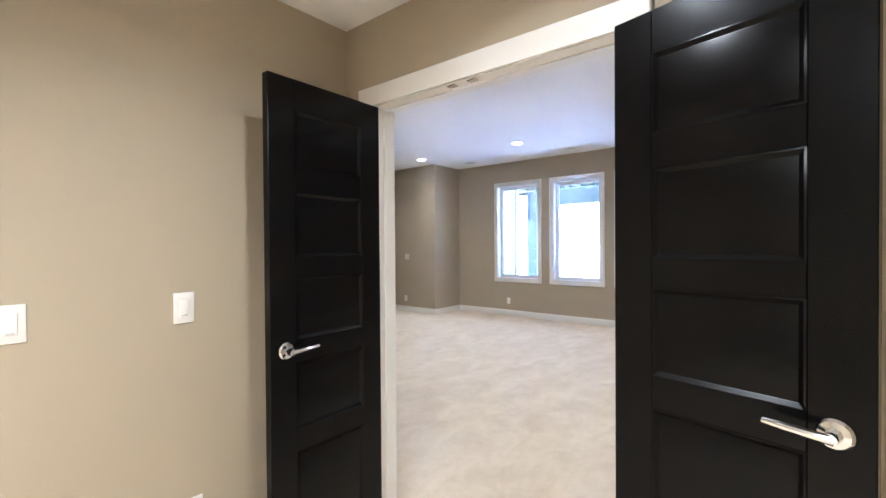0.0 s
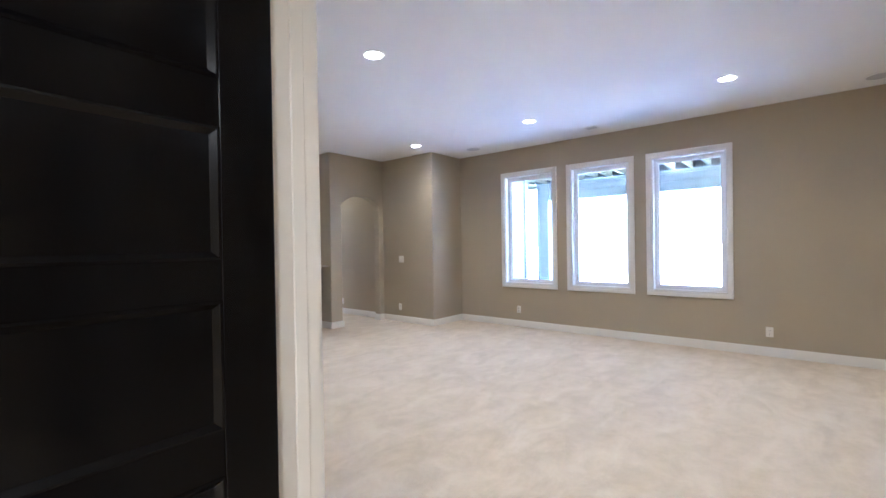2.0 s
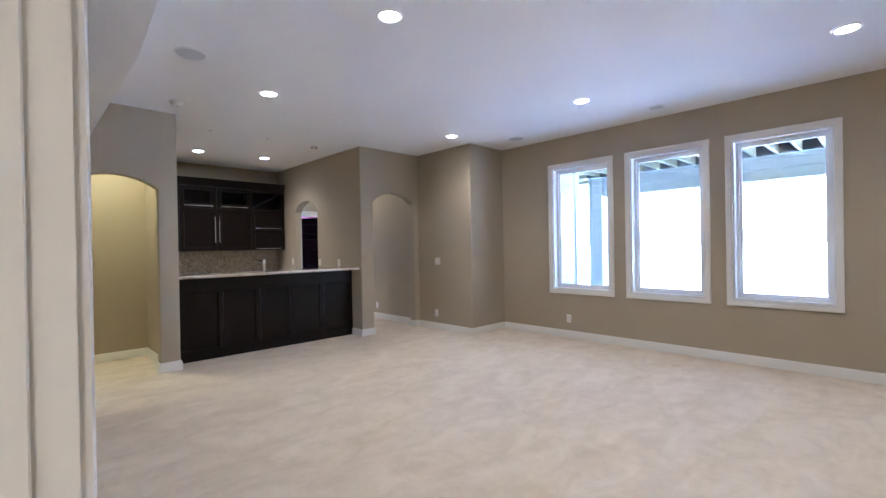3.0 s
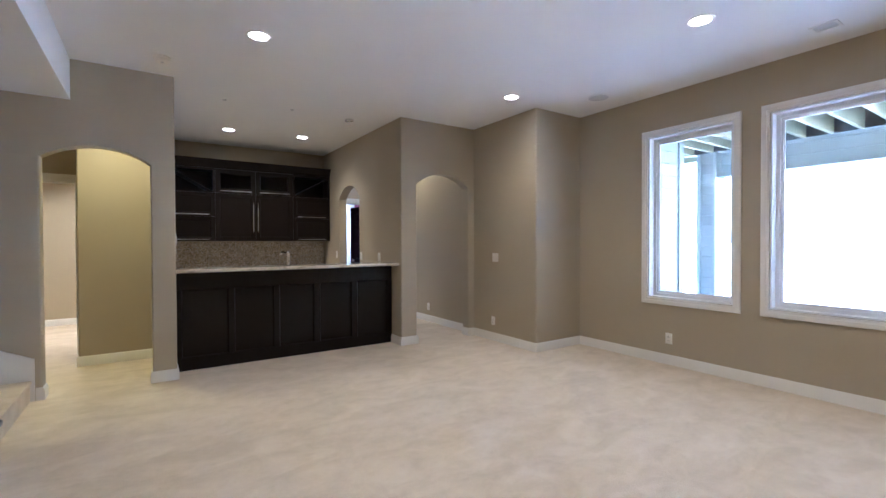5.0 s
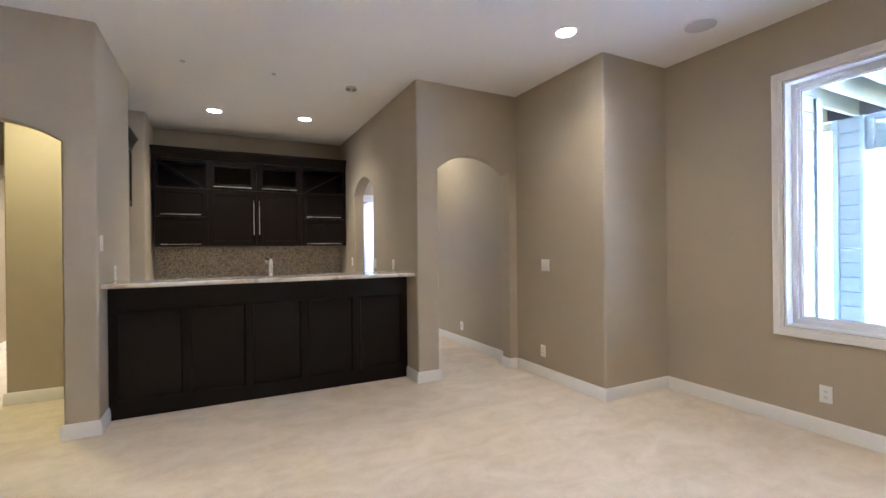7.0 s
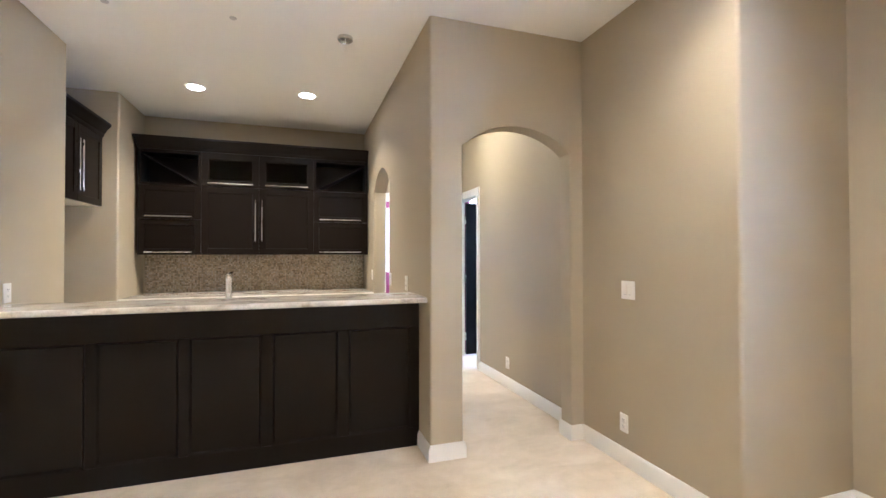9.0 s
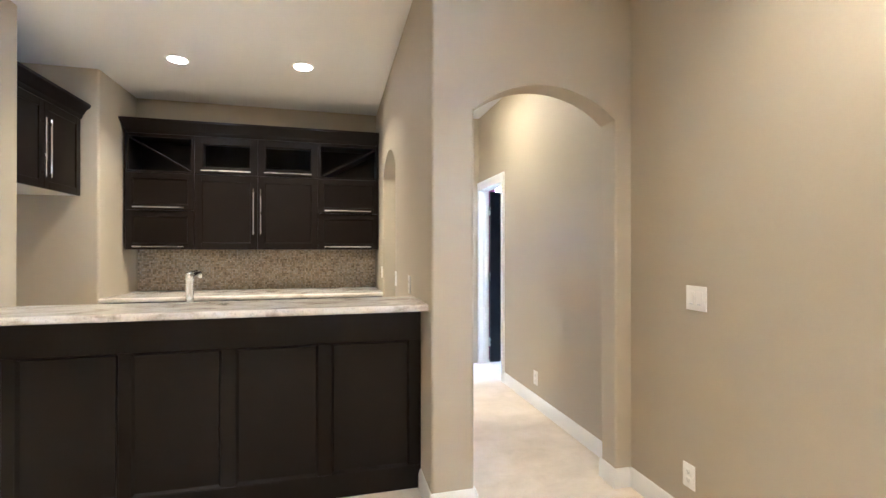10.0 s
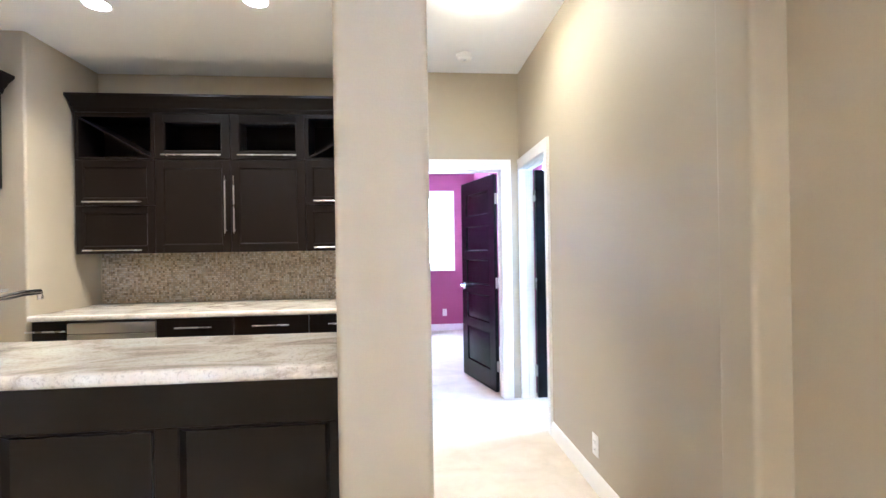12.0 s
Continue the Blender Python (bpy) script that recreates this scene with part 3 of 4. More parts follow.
# ---- windows ----
def window(name, to_world, u0, u1, z0, z1, depth, label):
    """A fixed picture window: lining, vinyl frame, stepped bead and pane. to_world maps (u, z, out) to the world; out runs outdoors."""
    ob = thing(name, to_world((u0 + u1) / 2, z0, 0.0), label, "window", kind="structure")

    def ring(inset0, inset1, o0, o1):
        bm = bmesh.new()
        a = [(u0 + inset0, z0 + inset0), (u1 - inset0, z0 + inset0), (u1 - inset0, z1 - inset0), (u0 + inset0, z1 - inset0)]
        b = [(u0 + inset1, z0 + inset1), (u1 - inset1, z0 + inset1), (u1 - inset1, z1 - inset1), (u0 + inset1, z1 - inset1)]
        loops = [[bm.verts.new(to_world(u, z, o)) for u, z in pts] for pts, o in ((a, o0), (b, o0), (b, o1), (a, o1))]
        for p, q in zip(loops, loops[1:] + loops[:1]):
            for k in range(4):
                bm.faces.new((p[k], p[(k + 1) % 4], q[(k + 1) % 4], q[k]))
        return bm
    part("window_lining", ring(0.0, 0.014, 0.0, depth), VINYL, ob, "white painted window lining")
    part("window_frame", join(ring(0.014, 0.046, depth - 0.075, depth - 0.01), ring(0.046, 0.062, depth - 0.058, depth - 0.02), ring(0.062, 0.070, depth - 0.046, depth - 0.030)), VINYL, ob, "white vinyl window frame")
    pane = part("pane", extrude([to_world(u, z, depth - 0.040) for u, z in ((u0 + 0.06, z0 + 0.06), (u1 - 0.06, z0 + 0.06), (u1 - 0.06, z1 - 0.06), (u0 + 0.06, z1 - 0.06))], Vector(to_world(0, 0, 0.006)) - Vector(to_world(0, 0, 0))), GLASS, ob, "clear glass pane")
    pane.visible_shadow = False
    return ob


for k, (a, b) in enumerate(WINDOWS):
    north_wall = lambda u, z, o: (u, NORTH0 + o, z)
    window("window_%d" % (k + 1), north_wall, a + CASE, b - CASE, WZ0 + CASE, WZ1 - CASE, NORTH1 - NORTH0, "tall fixed picture window with a white frame")
    casing("trim_window", lambda u, z, o: (u, NORTH0 - o, z), a + CASE - 0.004, b - CASE + 0.004, WZ1 - CASE + 0.004, CASE - 0.004, WZ0 + CASE - 0.004, "white painted window casing")
window("window_4", lambda u, z, o: (-12.7 - o, u, z), BWY0, BWY1, BWZ0, BWZ1, 0.12, "white framed bedroom window")
casing("trim_window", lambda u, z, o: (-12.7 + o, u, z), BWY0, BWY1, BWZ1, 0.064, BWZ0, "white painted window casing")
# Unseen window, added so that daylight reaches the hallway through the side door
window("window_5", lambda u, z, o: (u, 9.0 + o, z), RW0, RW1, 0.3, 2.45, 0.12, "unseen white framed window, added to light the side room")

# ---- ceiling lamps, speakers, vents ----
def lamp(name, x, y, z, watts, colour, size=0.13, spread=122):
    data = bpy.data.lights.new(name, "AREA")
    data.shape, data.size, data.energy, data.color, data.spread = "DISK", size, watts, colour, radians(spread)
    ob = new(name, data)
    ob.location = (x, y, z)
    return ob


def downlight(x, y, z, watts, colour, group, spread=122):
    ob = thing("recessed_downlight", (x, y, z), "lit round recessed downlight with a white trim ring", "ceiling lamp", group)
    part("trim_ring", lathe([(0.092, 0.0), (0.092, -0.004), (0.086, -0.008), (0.072, -0.006), (0.070, -0.001)], (x, y, z), steps=32), TRIM, ob, "white trim ring")
    part("lens", lathe([(0.069, -0.0015), (0.069, -0.003), (0.05, -0.0062)], (x, y, z), steps=32), LENS, ob, "glowing lamp lens")
    lamp("downlight_beam", x, y, z - 0.010, watts, colour, 0.13, spread)


for x in (-5.085, -3.08, -0.935, 1.2):
    for y in (3.84, 6.464):
        downlight(x, y, H, ROOM_W, WARM, "downlights of the large room")
for x, y in ((-8.30, 4.06), (-8.20, 5.06)):
    downlight(x, y, H, BAR_W, WARM, "downlights over the bar")
downlight(-0.30, 1.14, HALL_H, HALL_W * 0.32, CREAM, "hall downlights", 150)
# Unseen lamp at the back of the hall, added to brighten its walls
downlight(0.10, -0.55, HALL_H, HALL_W * 1.9, CREAM, "hall downlights", 155)
downlight(-7.0, 2.75, H, PASSAGE_W, WARMER, "passage downlights")
# Unseen lamp, added to light the room beyond the passage doorway
downlight(-9.6, 2.2, H, PASSAGE_W * 3.4, CREAM, "passage downlights")

flush = thing("flush_ceiling_light", (-8.0, 6.45, H), "lit white dome ceiling light in the hallway", "ceiling lamp")
part("base", lathe([(0.15, 0), (0.15, -0.02), (0.142, -0.026)], (-8.0, 6.45, H), steps=36), NICKEL, flush, "brushed nickel base ring")
part("dome", lathe([(0.138, -0.024), (0.13, -0.05), (0.10, -0.075), (0.05, -0.09), (0.01, -0.094)], (-8.0, 6.45, H), steps=36), DOME, flush, "glowing frosted dome")
lamp("flush_light_beam", -8.0, 6.45, H - 0.10, FLUSH_W, CREAM, 0.25, 175)


def window_light(place, target, wide, high, watts):
    """An added area lamp that stands in for daylight through a window opening."""
    data = bpy.data.lights.new("window_daylight", "AREA")
    data.shape, data.size, data.size_y, data.energy, data.color = "RECTANGLE", wide, high, watts, (0.74, 0.87, 1.0)
    new("window_daylight", data).matrix_world = look(place, target)


# Helper lamp inside the unseen window, brightens the hallway end
window_light(((RW0 + RW1) / 2, 8.97, 1.37), ((RW0 + RW1) / 2, 7.97, 1.07), RW1 - RW0 - 0.1, 2.0, 0.22)
# Helper lamp behind the bedroom pane, glows in place of the sky
window_light((-12.83, (BWY0 + BWY1) / 2, (BWZ0 + BWZ1) / 2), (-11.83, (BWY0 + BWY1) / 2, (BWZ0 + BWZ1) / 2), BWY1 - BWY0, BWZ1 - BWZ0, 1.1)


def speaker(x, y):
    ob = thing("ceiling_speaker", (x, y, H), "round white in-ceiling speaker with a fine grille", "speaker", "ceiling speakers")
    part("rim", lathe([(0.118, 0), (0.118, -0.004), (0.112, -0.008), (0.106, -0.006), (0.105, 0)], (x, y, H), steps=36), CEIL, ob)
    part("grille", lathe([(0.105, -0.001), (0.105, -0.005), (0.06, -0.007), (0.01, -0.0075)], (x, y, H), steps=36), GRILLE, ob, "perforated grey grille")


for x, y in ((-4.60, 3.015), (-4.573, 7.293), (0.205, 7.405)):
    speaker(x, y)


def vent(x, y, length):
    ob = thing("ceiling_vent", (x, y, H), "white slotted ceiling air vent", "vent", "ceiling vents")
    part("frame", join(box(x - length / 2, x + length / 2, y - 0.07, y - 0.052, H - 0.006, H), box(x - length / 2, x + length / 2, y + 0.052, y + 0.07, H - 0.006, H), box(x - length / 2, x - length / 2 + 0.02, y - 0.052, y + 0.052, H - 0.006, H), box(x + length / 2 - 0.02, x + length / 2, y - 0.052, y + 0.052, H - 0.006, H)), PLASTIC, ob)
    part("backing", box(x - length / 2 + 0.02, x + length / 2 - 0.02, y - 0.052, y + 0.052, H - 0.0015, H - 0.0005), GRILLE, ob, "grey duct opening")
    n = 10
    for k in range(n):
        cx = x - length / 2 + 0.03 + (length - 0.06) * k / (n - 1)
        part("slat", extrude([(cx - 0.004, y - 0.05, H - 0.002), (cx + 0.003, y - 0.05, H - 0.006), (cx + 0.005, y - 0.05, H - 0.006), (cx - 0.002, y - 0.05, H - 0.002)], (0, 0.1, 0)), PLASTIC, ob)


vent(-2.61, 7.345, 0.17)


def smoke_detector(x, y):
    ob = thing("smoke_detector", (x, y, H), "round white smoke detector on the ceiling", "smoke detector", "smoke detectors")
    part("base", lathe([(0.068, 0), (0.068, -0.012), (0.062, -0.016)], (x, y, H)), PLASTIC, ob)
    part("cover", lathe([(0.058, -0.014), (0.056, -0.036), (0.046, -0.046), (0.02, -0.05)], (x, y, H)), PLASTIC, ob)
    part("test_button", lathe([(0.012, -0.048), (0.012, -0.053), (0.008, -0.054)], (x + 0.02, y, H), steps=12), GRILLE, ob, "small grey button")


smoke_detector(-5.96, 3.225)
smoke_detector(-8.90, 6.475)

box_light = thing("junction_box", (-6.905, 5.30, H), "round metal ceiling box with a hanging wire", "junction box")
part("cup", lathe([(0.052, 0), (0.054, -0.004), (0.054, -0.022), (0.048, -0.026), (0.044, -0.012)], (-6.905, 5.30, H)), NICKEL, box_light, "grey metal box")
part("wire", tube([(-6.905, 5.30, H - 0.012), (-6.900, 5.304, H - 0.05), (-6.908, 5.298, H - 0.09), (-6.903, 5.30, H - 0.12)], 0.0022, 6), PLASTIC, box_light, "thin white wire")
for x, y in ((-6.905, 3.832), (-6.87, 4.563)):
    solid("ceiling_plug", lathe([(0.022, H), (0.022, H - 0.005), (0.014, H - 0.009)], (x, y, 0), steps=16), GRILLE, "small round grey blanking plug on the ceiling", "plug", "ceiling plugs")

# ---- switches and outlets ----
def plate(kind, x, y, z, axis, out, gangs=1):
    """A wall plate in the plane axis = const facing out, with rockers or sockets."""
    w, h, d = 0.072 + 0.046 * (gangs - 1), 0.116, 0.006

    def put(u0, u1, z0, z1, o0, o1, r=0.0):
        if axis == "x":
            return box(x + min(o0 * out, o1 * out), x + max(o0 * out, o1 * out), y + u0, y + u1, z + z0, z + z1, r, 2)
        return box(x + u0, x + u1, y + min(o0 * out, o1 * out), y + max(o0 * out, o1 * out), z + z0, z + z1, r, 2)
    if kind == "switch":
        ob = thing("light_switch", (x, y, z - h / 2), "white rocker light switch plate" if gangs == 1 else "white double rocker light switch plate", "light switch", "light switches")
    else:
        ob = thing("power_outlet", (x, y, z - h / 2), "white duplex power outlet plate", "power outlet", "power outlets")
    part("cover_plate", put(-w / 2, w / 2, -h / 2, h / 2, 0.0, d, 0.002), PLASTIC, ob)
    for g in range(gangs):
        c = (g - (gangs - 1) / 2) * 0.046
        if kind == "switch":
            r = part("rocker", put(c - 0.0165, c + 0.0165, -0.033, 0.033, d - 0.001, d + 0.004, 0.0018), PLASTIC, ob)
            part("edge_mark", put(c - 0.010, c + 0.010, -0.030, -0.026, d + 0.0035, d + 0.0055), GRILLE, r, "thin grey line")
        else:
            for zz in (-0.0195, 0.0195):
                s = part("socket", put(c - 0.0165, c + 0.0165, zz - 0.014, zz + 0.014, d - 0.001, d + 0.0025, 0.0015), PLASTIC, ob)
                part("slot", join(put(c - 0.008, c - 0.0055, zz - 0.002, zz + 0.007, d + 0.0018, d + 0.003), put(c + 0.0055, c + 0.008, zz - 0.002, zz + 0.007, d + 0.0018, d + 0.003), put(c - 0.002, c + 0.002, zz - 0.009, zz - 0.005, d + 0.0018, d + 0.003)), BLACK, s, "dark pin slots")
    return ob


plate("switch", -1.47, 1.118, 1.14, "x", 1)
plate("switch", -1.47, 0.62, 1.145, "x", 1, 2)
plate("outlet", -1.47, 1.14, 0.345, "x", 1)
plate("switch", -5.958, 6.975, 1.122, "y", -1, 2)
plate("outlet", -6.004, 6.975, 0.266, "y", -1)
plate("outlet", -4.027, NORTH0, 0.281, "y", -1)
plate("outlet", -0.70, NORTH0, 0.283, "y", -1)
plate("outlet", -7.725, HN, 0.25, "y", -1)
for x in (-8.76, -7.715, -7.08):
    plate("outlet", x, BN0, 1.125, "y", -1)
plate("switch", -6.53, 3.33, 1.362, "y", 1)
plate("outlet", -6.978, 3.33, 1.125, "y", 1)
plate("outlet", -12.7, 6.62, 0.30, "x", 1)

# ---- the bar ----
BAR0, BAR1, BF = 3.332, 5.798, -6.70
bar = thing("bar", (-6.76, 4.56, 0), "tall espresso wood bar front with five recessed panels", "bar counter")
part("body", box(-6.86, BF - 0.024, BAR0, BAR1, 0, 1.026), ESPRESSO, bar)
bar_stiles = [BAR0, 3.828, 4.298, 4.760, 5.238, 5.736]
widths = [0.045, 0.049, 0.052, 0.064, 0.066, 0.062]
part("top_rail", box(BF - 0.024, BF, BAR0, BAR1, 0.843, 1.026, 0.002, 1), ESPRESSO, bar)
part("bottom_rail", box(BF - 0.024, BF, BAR0, BAR1, 0.0, 0.130, 0.002, 1), ESPRESSO, bar)
for a, w in zip(bar_stiles, widths):
    part("stile", box(BF - 0.024, BF, a, a + w, 0.130, 0.843, 0.0015, 1), ESPRESSO, bar)
for k in range(5):
    a, b = bar_stiles[k] + widths[k], bar_stiles[k + 1]
    p = part("panel", box(BF - 0.023, BF - 0.014, a, b, 0.130, 0.843), ESPRESSO, bar)
    part("moulding", moulding(a, b, 0.130, 0.843, BF - 0.001, BF - 0.0135, 0.016), ESPRESSO, p)


def slab(name, x0, x1, y0, y1, z0, z1, label):
    """A stone top with a rounded front edge built up along its +x side."""
    ob = thing(name, ((x0 + x1) / 2, (y0 + y1) / 2, z0), label, "countertop")
    part("top", box(x0, x1 - 0.03, y0, y1, z0, z1), GRANITE, ob)
    edge = box(x1 - 0.03, x1, y0, y1, z0, z1)
    bmesh.ops.bevel(edge, geom=[e for e in edge.edges if all(v.co.x > x1 - 0.001 for v in e.verts) and abs(e.verts[0].co.z - e.verts[1].co.z) < 1e-6], offset=0.012, segments=4, profile=0.5, affect="EDGES")
    part("edge", edge, GRANITE, ob, "rounded granite front edge")
    return ob


slab("granite_counter", -6.95, -6.49, BAR0, BAR1, 1.027, 1.062, "polished cream granite bar top with grey veins")
sinkbase = thing("sink_cabinet", (-7.2, 4.56, 0), "espresso wood base cabinet behind the bar", "cabinet")
part("body", box(-7.50, -6.862, BAR0, BAR1, 0.10, 0.885), ESPRESSO, sinkbase)
part("toe_kick", box(-7.44, -6.862, BAR0, BAR1, 0.0, 0.10), BLACK, sinkbase)
for k in range(5):
    a = BAR0 + 0.006 + k * 0.492
    p = part("door", box(-7.52, -7.501, a, a + 0.485, 0.11, 0.875, 0.002, 1), ESPRESSO, sinkbase)
    part("handle", tube([(-7.55, a + 0.44, 0.60), (-7.55, a + 0.44, 0.82)], 0.006), NICKEL, p, "brushed nickel bar handle")
sink_top = bmesh.new()
for a in ((-7.535, -6.862, BAR0, 4.12), (-7.535, -6.862, 4.62, BAR1), (-7.535, -7.42, 4.12, 4.62), (-7.06, -6.862, 4.12, 4.62)):
    join(sink_top, box(*a, 0.886, 0.926))
solid("sink_counter", sink_top, GRANITE, "cream granite counter with a sink cut-out", "countertop")
basin = bmesh.new()
for a in ((-7.418, -7.408, 4.122, 4.618, 0.887, 0.920), (-7.072, -7.062, 4.122, 4.618, 0.887, 0.920), (-7.408, -7.072, 4.122, 4.132, 0.887, 0.920), (-7.408, -7.072, 4.608, 4.618, 0.887, 0.920), (-7.408, -7.072, 4.132, 4.608, 0.887, 0.893)):
    join(basin, box(*a))
solid("sink", basin, STEEL, "small stainless bar sink set in the counter", "sink")

FX, FY = -6.985, 4.53
faucet = thing("faucet", (FX, FY, 0.926), "tall chrome single-lever bar faucet", "faucet")
part("body", lathe([(0.028, 0.926), (0.028, 0.932), (0.021, 0.940), (0.019, 1.17), (0.022, 1.178), (0.022, 1.218), (0.012, 1.224)], (FX, FY, 0)), CHROME, faucet)
part("spout", tube([(FX, FY, 1.190), (FX - 0.08, FY - 0.005, 1.200), (FX - 0.18, FY - 0.012, 1.208), (FX - 0.262, FY - 0.018, 1.206), (FX - 0.270, FY - 0.019, 1.178)], [0.013, 0.012, 0.012, 0.0125, 0.0115], 12), CHROME, faucet)
part("handle", tube([(FX, FY, 1.216), (FX - 0.02, FY + 0.004, 1.222), (FX - 0.085, FY + 0.014, 1.228)], [0.009, 0.007, 0.005], 10), CHROME, faucet, "chrome lever")
solid("soap_dispenser", lathe([(0.016, 0.926), (0.016, 0.934), (0.011, 0.94), (0.011, 1.035), (0.006, 1.04)], (-7.0, 4.34, 0)), CHROME, "small chrome soap dispenser beside the faucet", "soap dispenser")

# back counter, base units and splashback
slab("granite_worktop", BACK + 0.002, -8.665, 3.335, BN0 - 0.003, 0.888, 0.926, "polished cream granite counter along the wall")


def base_unit(a, b, drawer_label):
    ob = thing("base_cabinet", (-9.1, (a + b) / 2, 0), "espresso wood base cabinet with a drawer", "cabinet", "bar base cabinets")
    part("body", box(BACK + 0.002, -8.722, a, b, 0.10, 0.886), ESPRESSO, ob)
    part("toe_kick", box(BACK + 0.002, -8.83, a, b, 0.0, 0.10), BLACK, ob)
    d = part("drawer", box(-8.722, -8.702, a + 0.003, b - 0.003, 0.715, 0.882, 0.002, 1), ESPRESSO, ob)
    c = (a + b) / 2
    part("handle", bar_handle((-8.702, c - 0.13, 0.815), (-8.702, c + 0.13, 0.815), (1, 0, 0)), NICKEL, d, drawer_label)
    p = part("door", box(-8.722, -8.702, a + 0.003, b - 0.003, 0.11, 0.705, 0.002, 1), ESPRESSO, ob)
    part("handle", bar_handle((-8.702, b - 0.06, 0.40), (-8.702, b - 0.06, 0.66), (1, 0, 0)), NICKEL, p, drawer_label)


def bar_handle(p, q, out, r=0.006, stand=0.030):
    """A straight bar pull from p to q on two posts."""
    p, q, out = Vector(p), Vector(q), Vector(out)
    way = (q - p).normalized()
    return join(tube([p + out * stand, q + out * stand], r), tube([p + way * 0.03, p + way * 0.03 + out * stand], r * 0.8, 8), tube([q - way * 0.03, q - way * 0.03 + out * stand], r * 0.8, 8))


for a, b in ((3.335, 3.56), (4.17, 4.71), (4.712, 5.25), (5.252, BN0 - 0.003)):
    base_unit(a, b, "brushed nickel bar handle")
cooler = thing("beverage_cooler", (-9.1, 3.865, 0), "stainless undercounter beverage cooler with a glass door", "cooler")
part("body", box(BACK + 0.002, -8.735, 3.565, 4.165, 0.02, 0.884), BLACK, cooler)
part("control_panel", box(-8.735, -8.702, 3.568, 4.162, 0.79, 0.862, 0.003, 2), STEEL, cooler, "stainless control strip")
d = part("door_frame", join(box(-8.735, -8.702, 3.568, 3.62, 0.10, 0.782, 0.002, 1), box(-8.735, -8.702, 4.11, 4.162, 0.10, 0.782, 0.002, 1), box(-8.735, -8.702, 3.62, 4.11, 0.10, 0.15, 0.002, 1), box(-8.735, -8.702, 3.62, 4.11, 0.73, 0.782, 0.002, 1)), STEEL, cooler)
part("glass", box(-8.765, -8.757, 3.62, 4.11, 0.15, 0.73), BLACK, d, "dark glass")
part("handle", bar_handle((-8.702, 3.60, 0.25), (-8.702, 3.60, 0.70), (1, 0, 0), 0.009, 0.04), STEEL, d)

# ---- upper cabinets ----
UX, UZ0, UZ1, USPLIT = -9.09, 1.358, 2.490, 2.112
U_EDGES = [3.365, 3.968, 4.558, 5.155, BN0 - 0.004]


def framed_front(a, b, z0, z1, x, mat, parent, name, hollow=False, stile=0.062):
    """A cabinet door: four frame members round a recessed panel or an opening."""
    t = 0.020
    ob = part(name, join(box(x - t, x, a, a + stile, z0, z1, 0.0015, 1), box(x - t, x, b - stile, b, z0, z1, 0.0015, 1), box(x - t, x, a + stile, b - stile, z0, z0 + stile, 0.0015, 1), box(x - t, x, a + stile, b - stile, z1 - stile, z1, 0.0015, 1)), mat, parent)
    if hollow:
        part("glass", box(x - 0.013, x - 0.009, a + stile - 0.004, b - stile + 0.004, z0 + stile - 0.004, z1 - stile + 0.004), THINGLASS, ob, "clear glass")
    else:
        part("panel", box(x - 0.017, x - 0.010, a + stile - 0.002, b - stile + 0.002, z0 + stile - 0.002, z1 - stile + 0.002), mat, ob)
    part("moulding", moulding(a + stile, b - stile, z0 + stile, z1 - stile, x - 0.001, x - 0.0105, 0.012), mat, ob)
    return ob


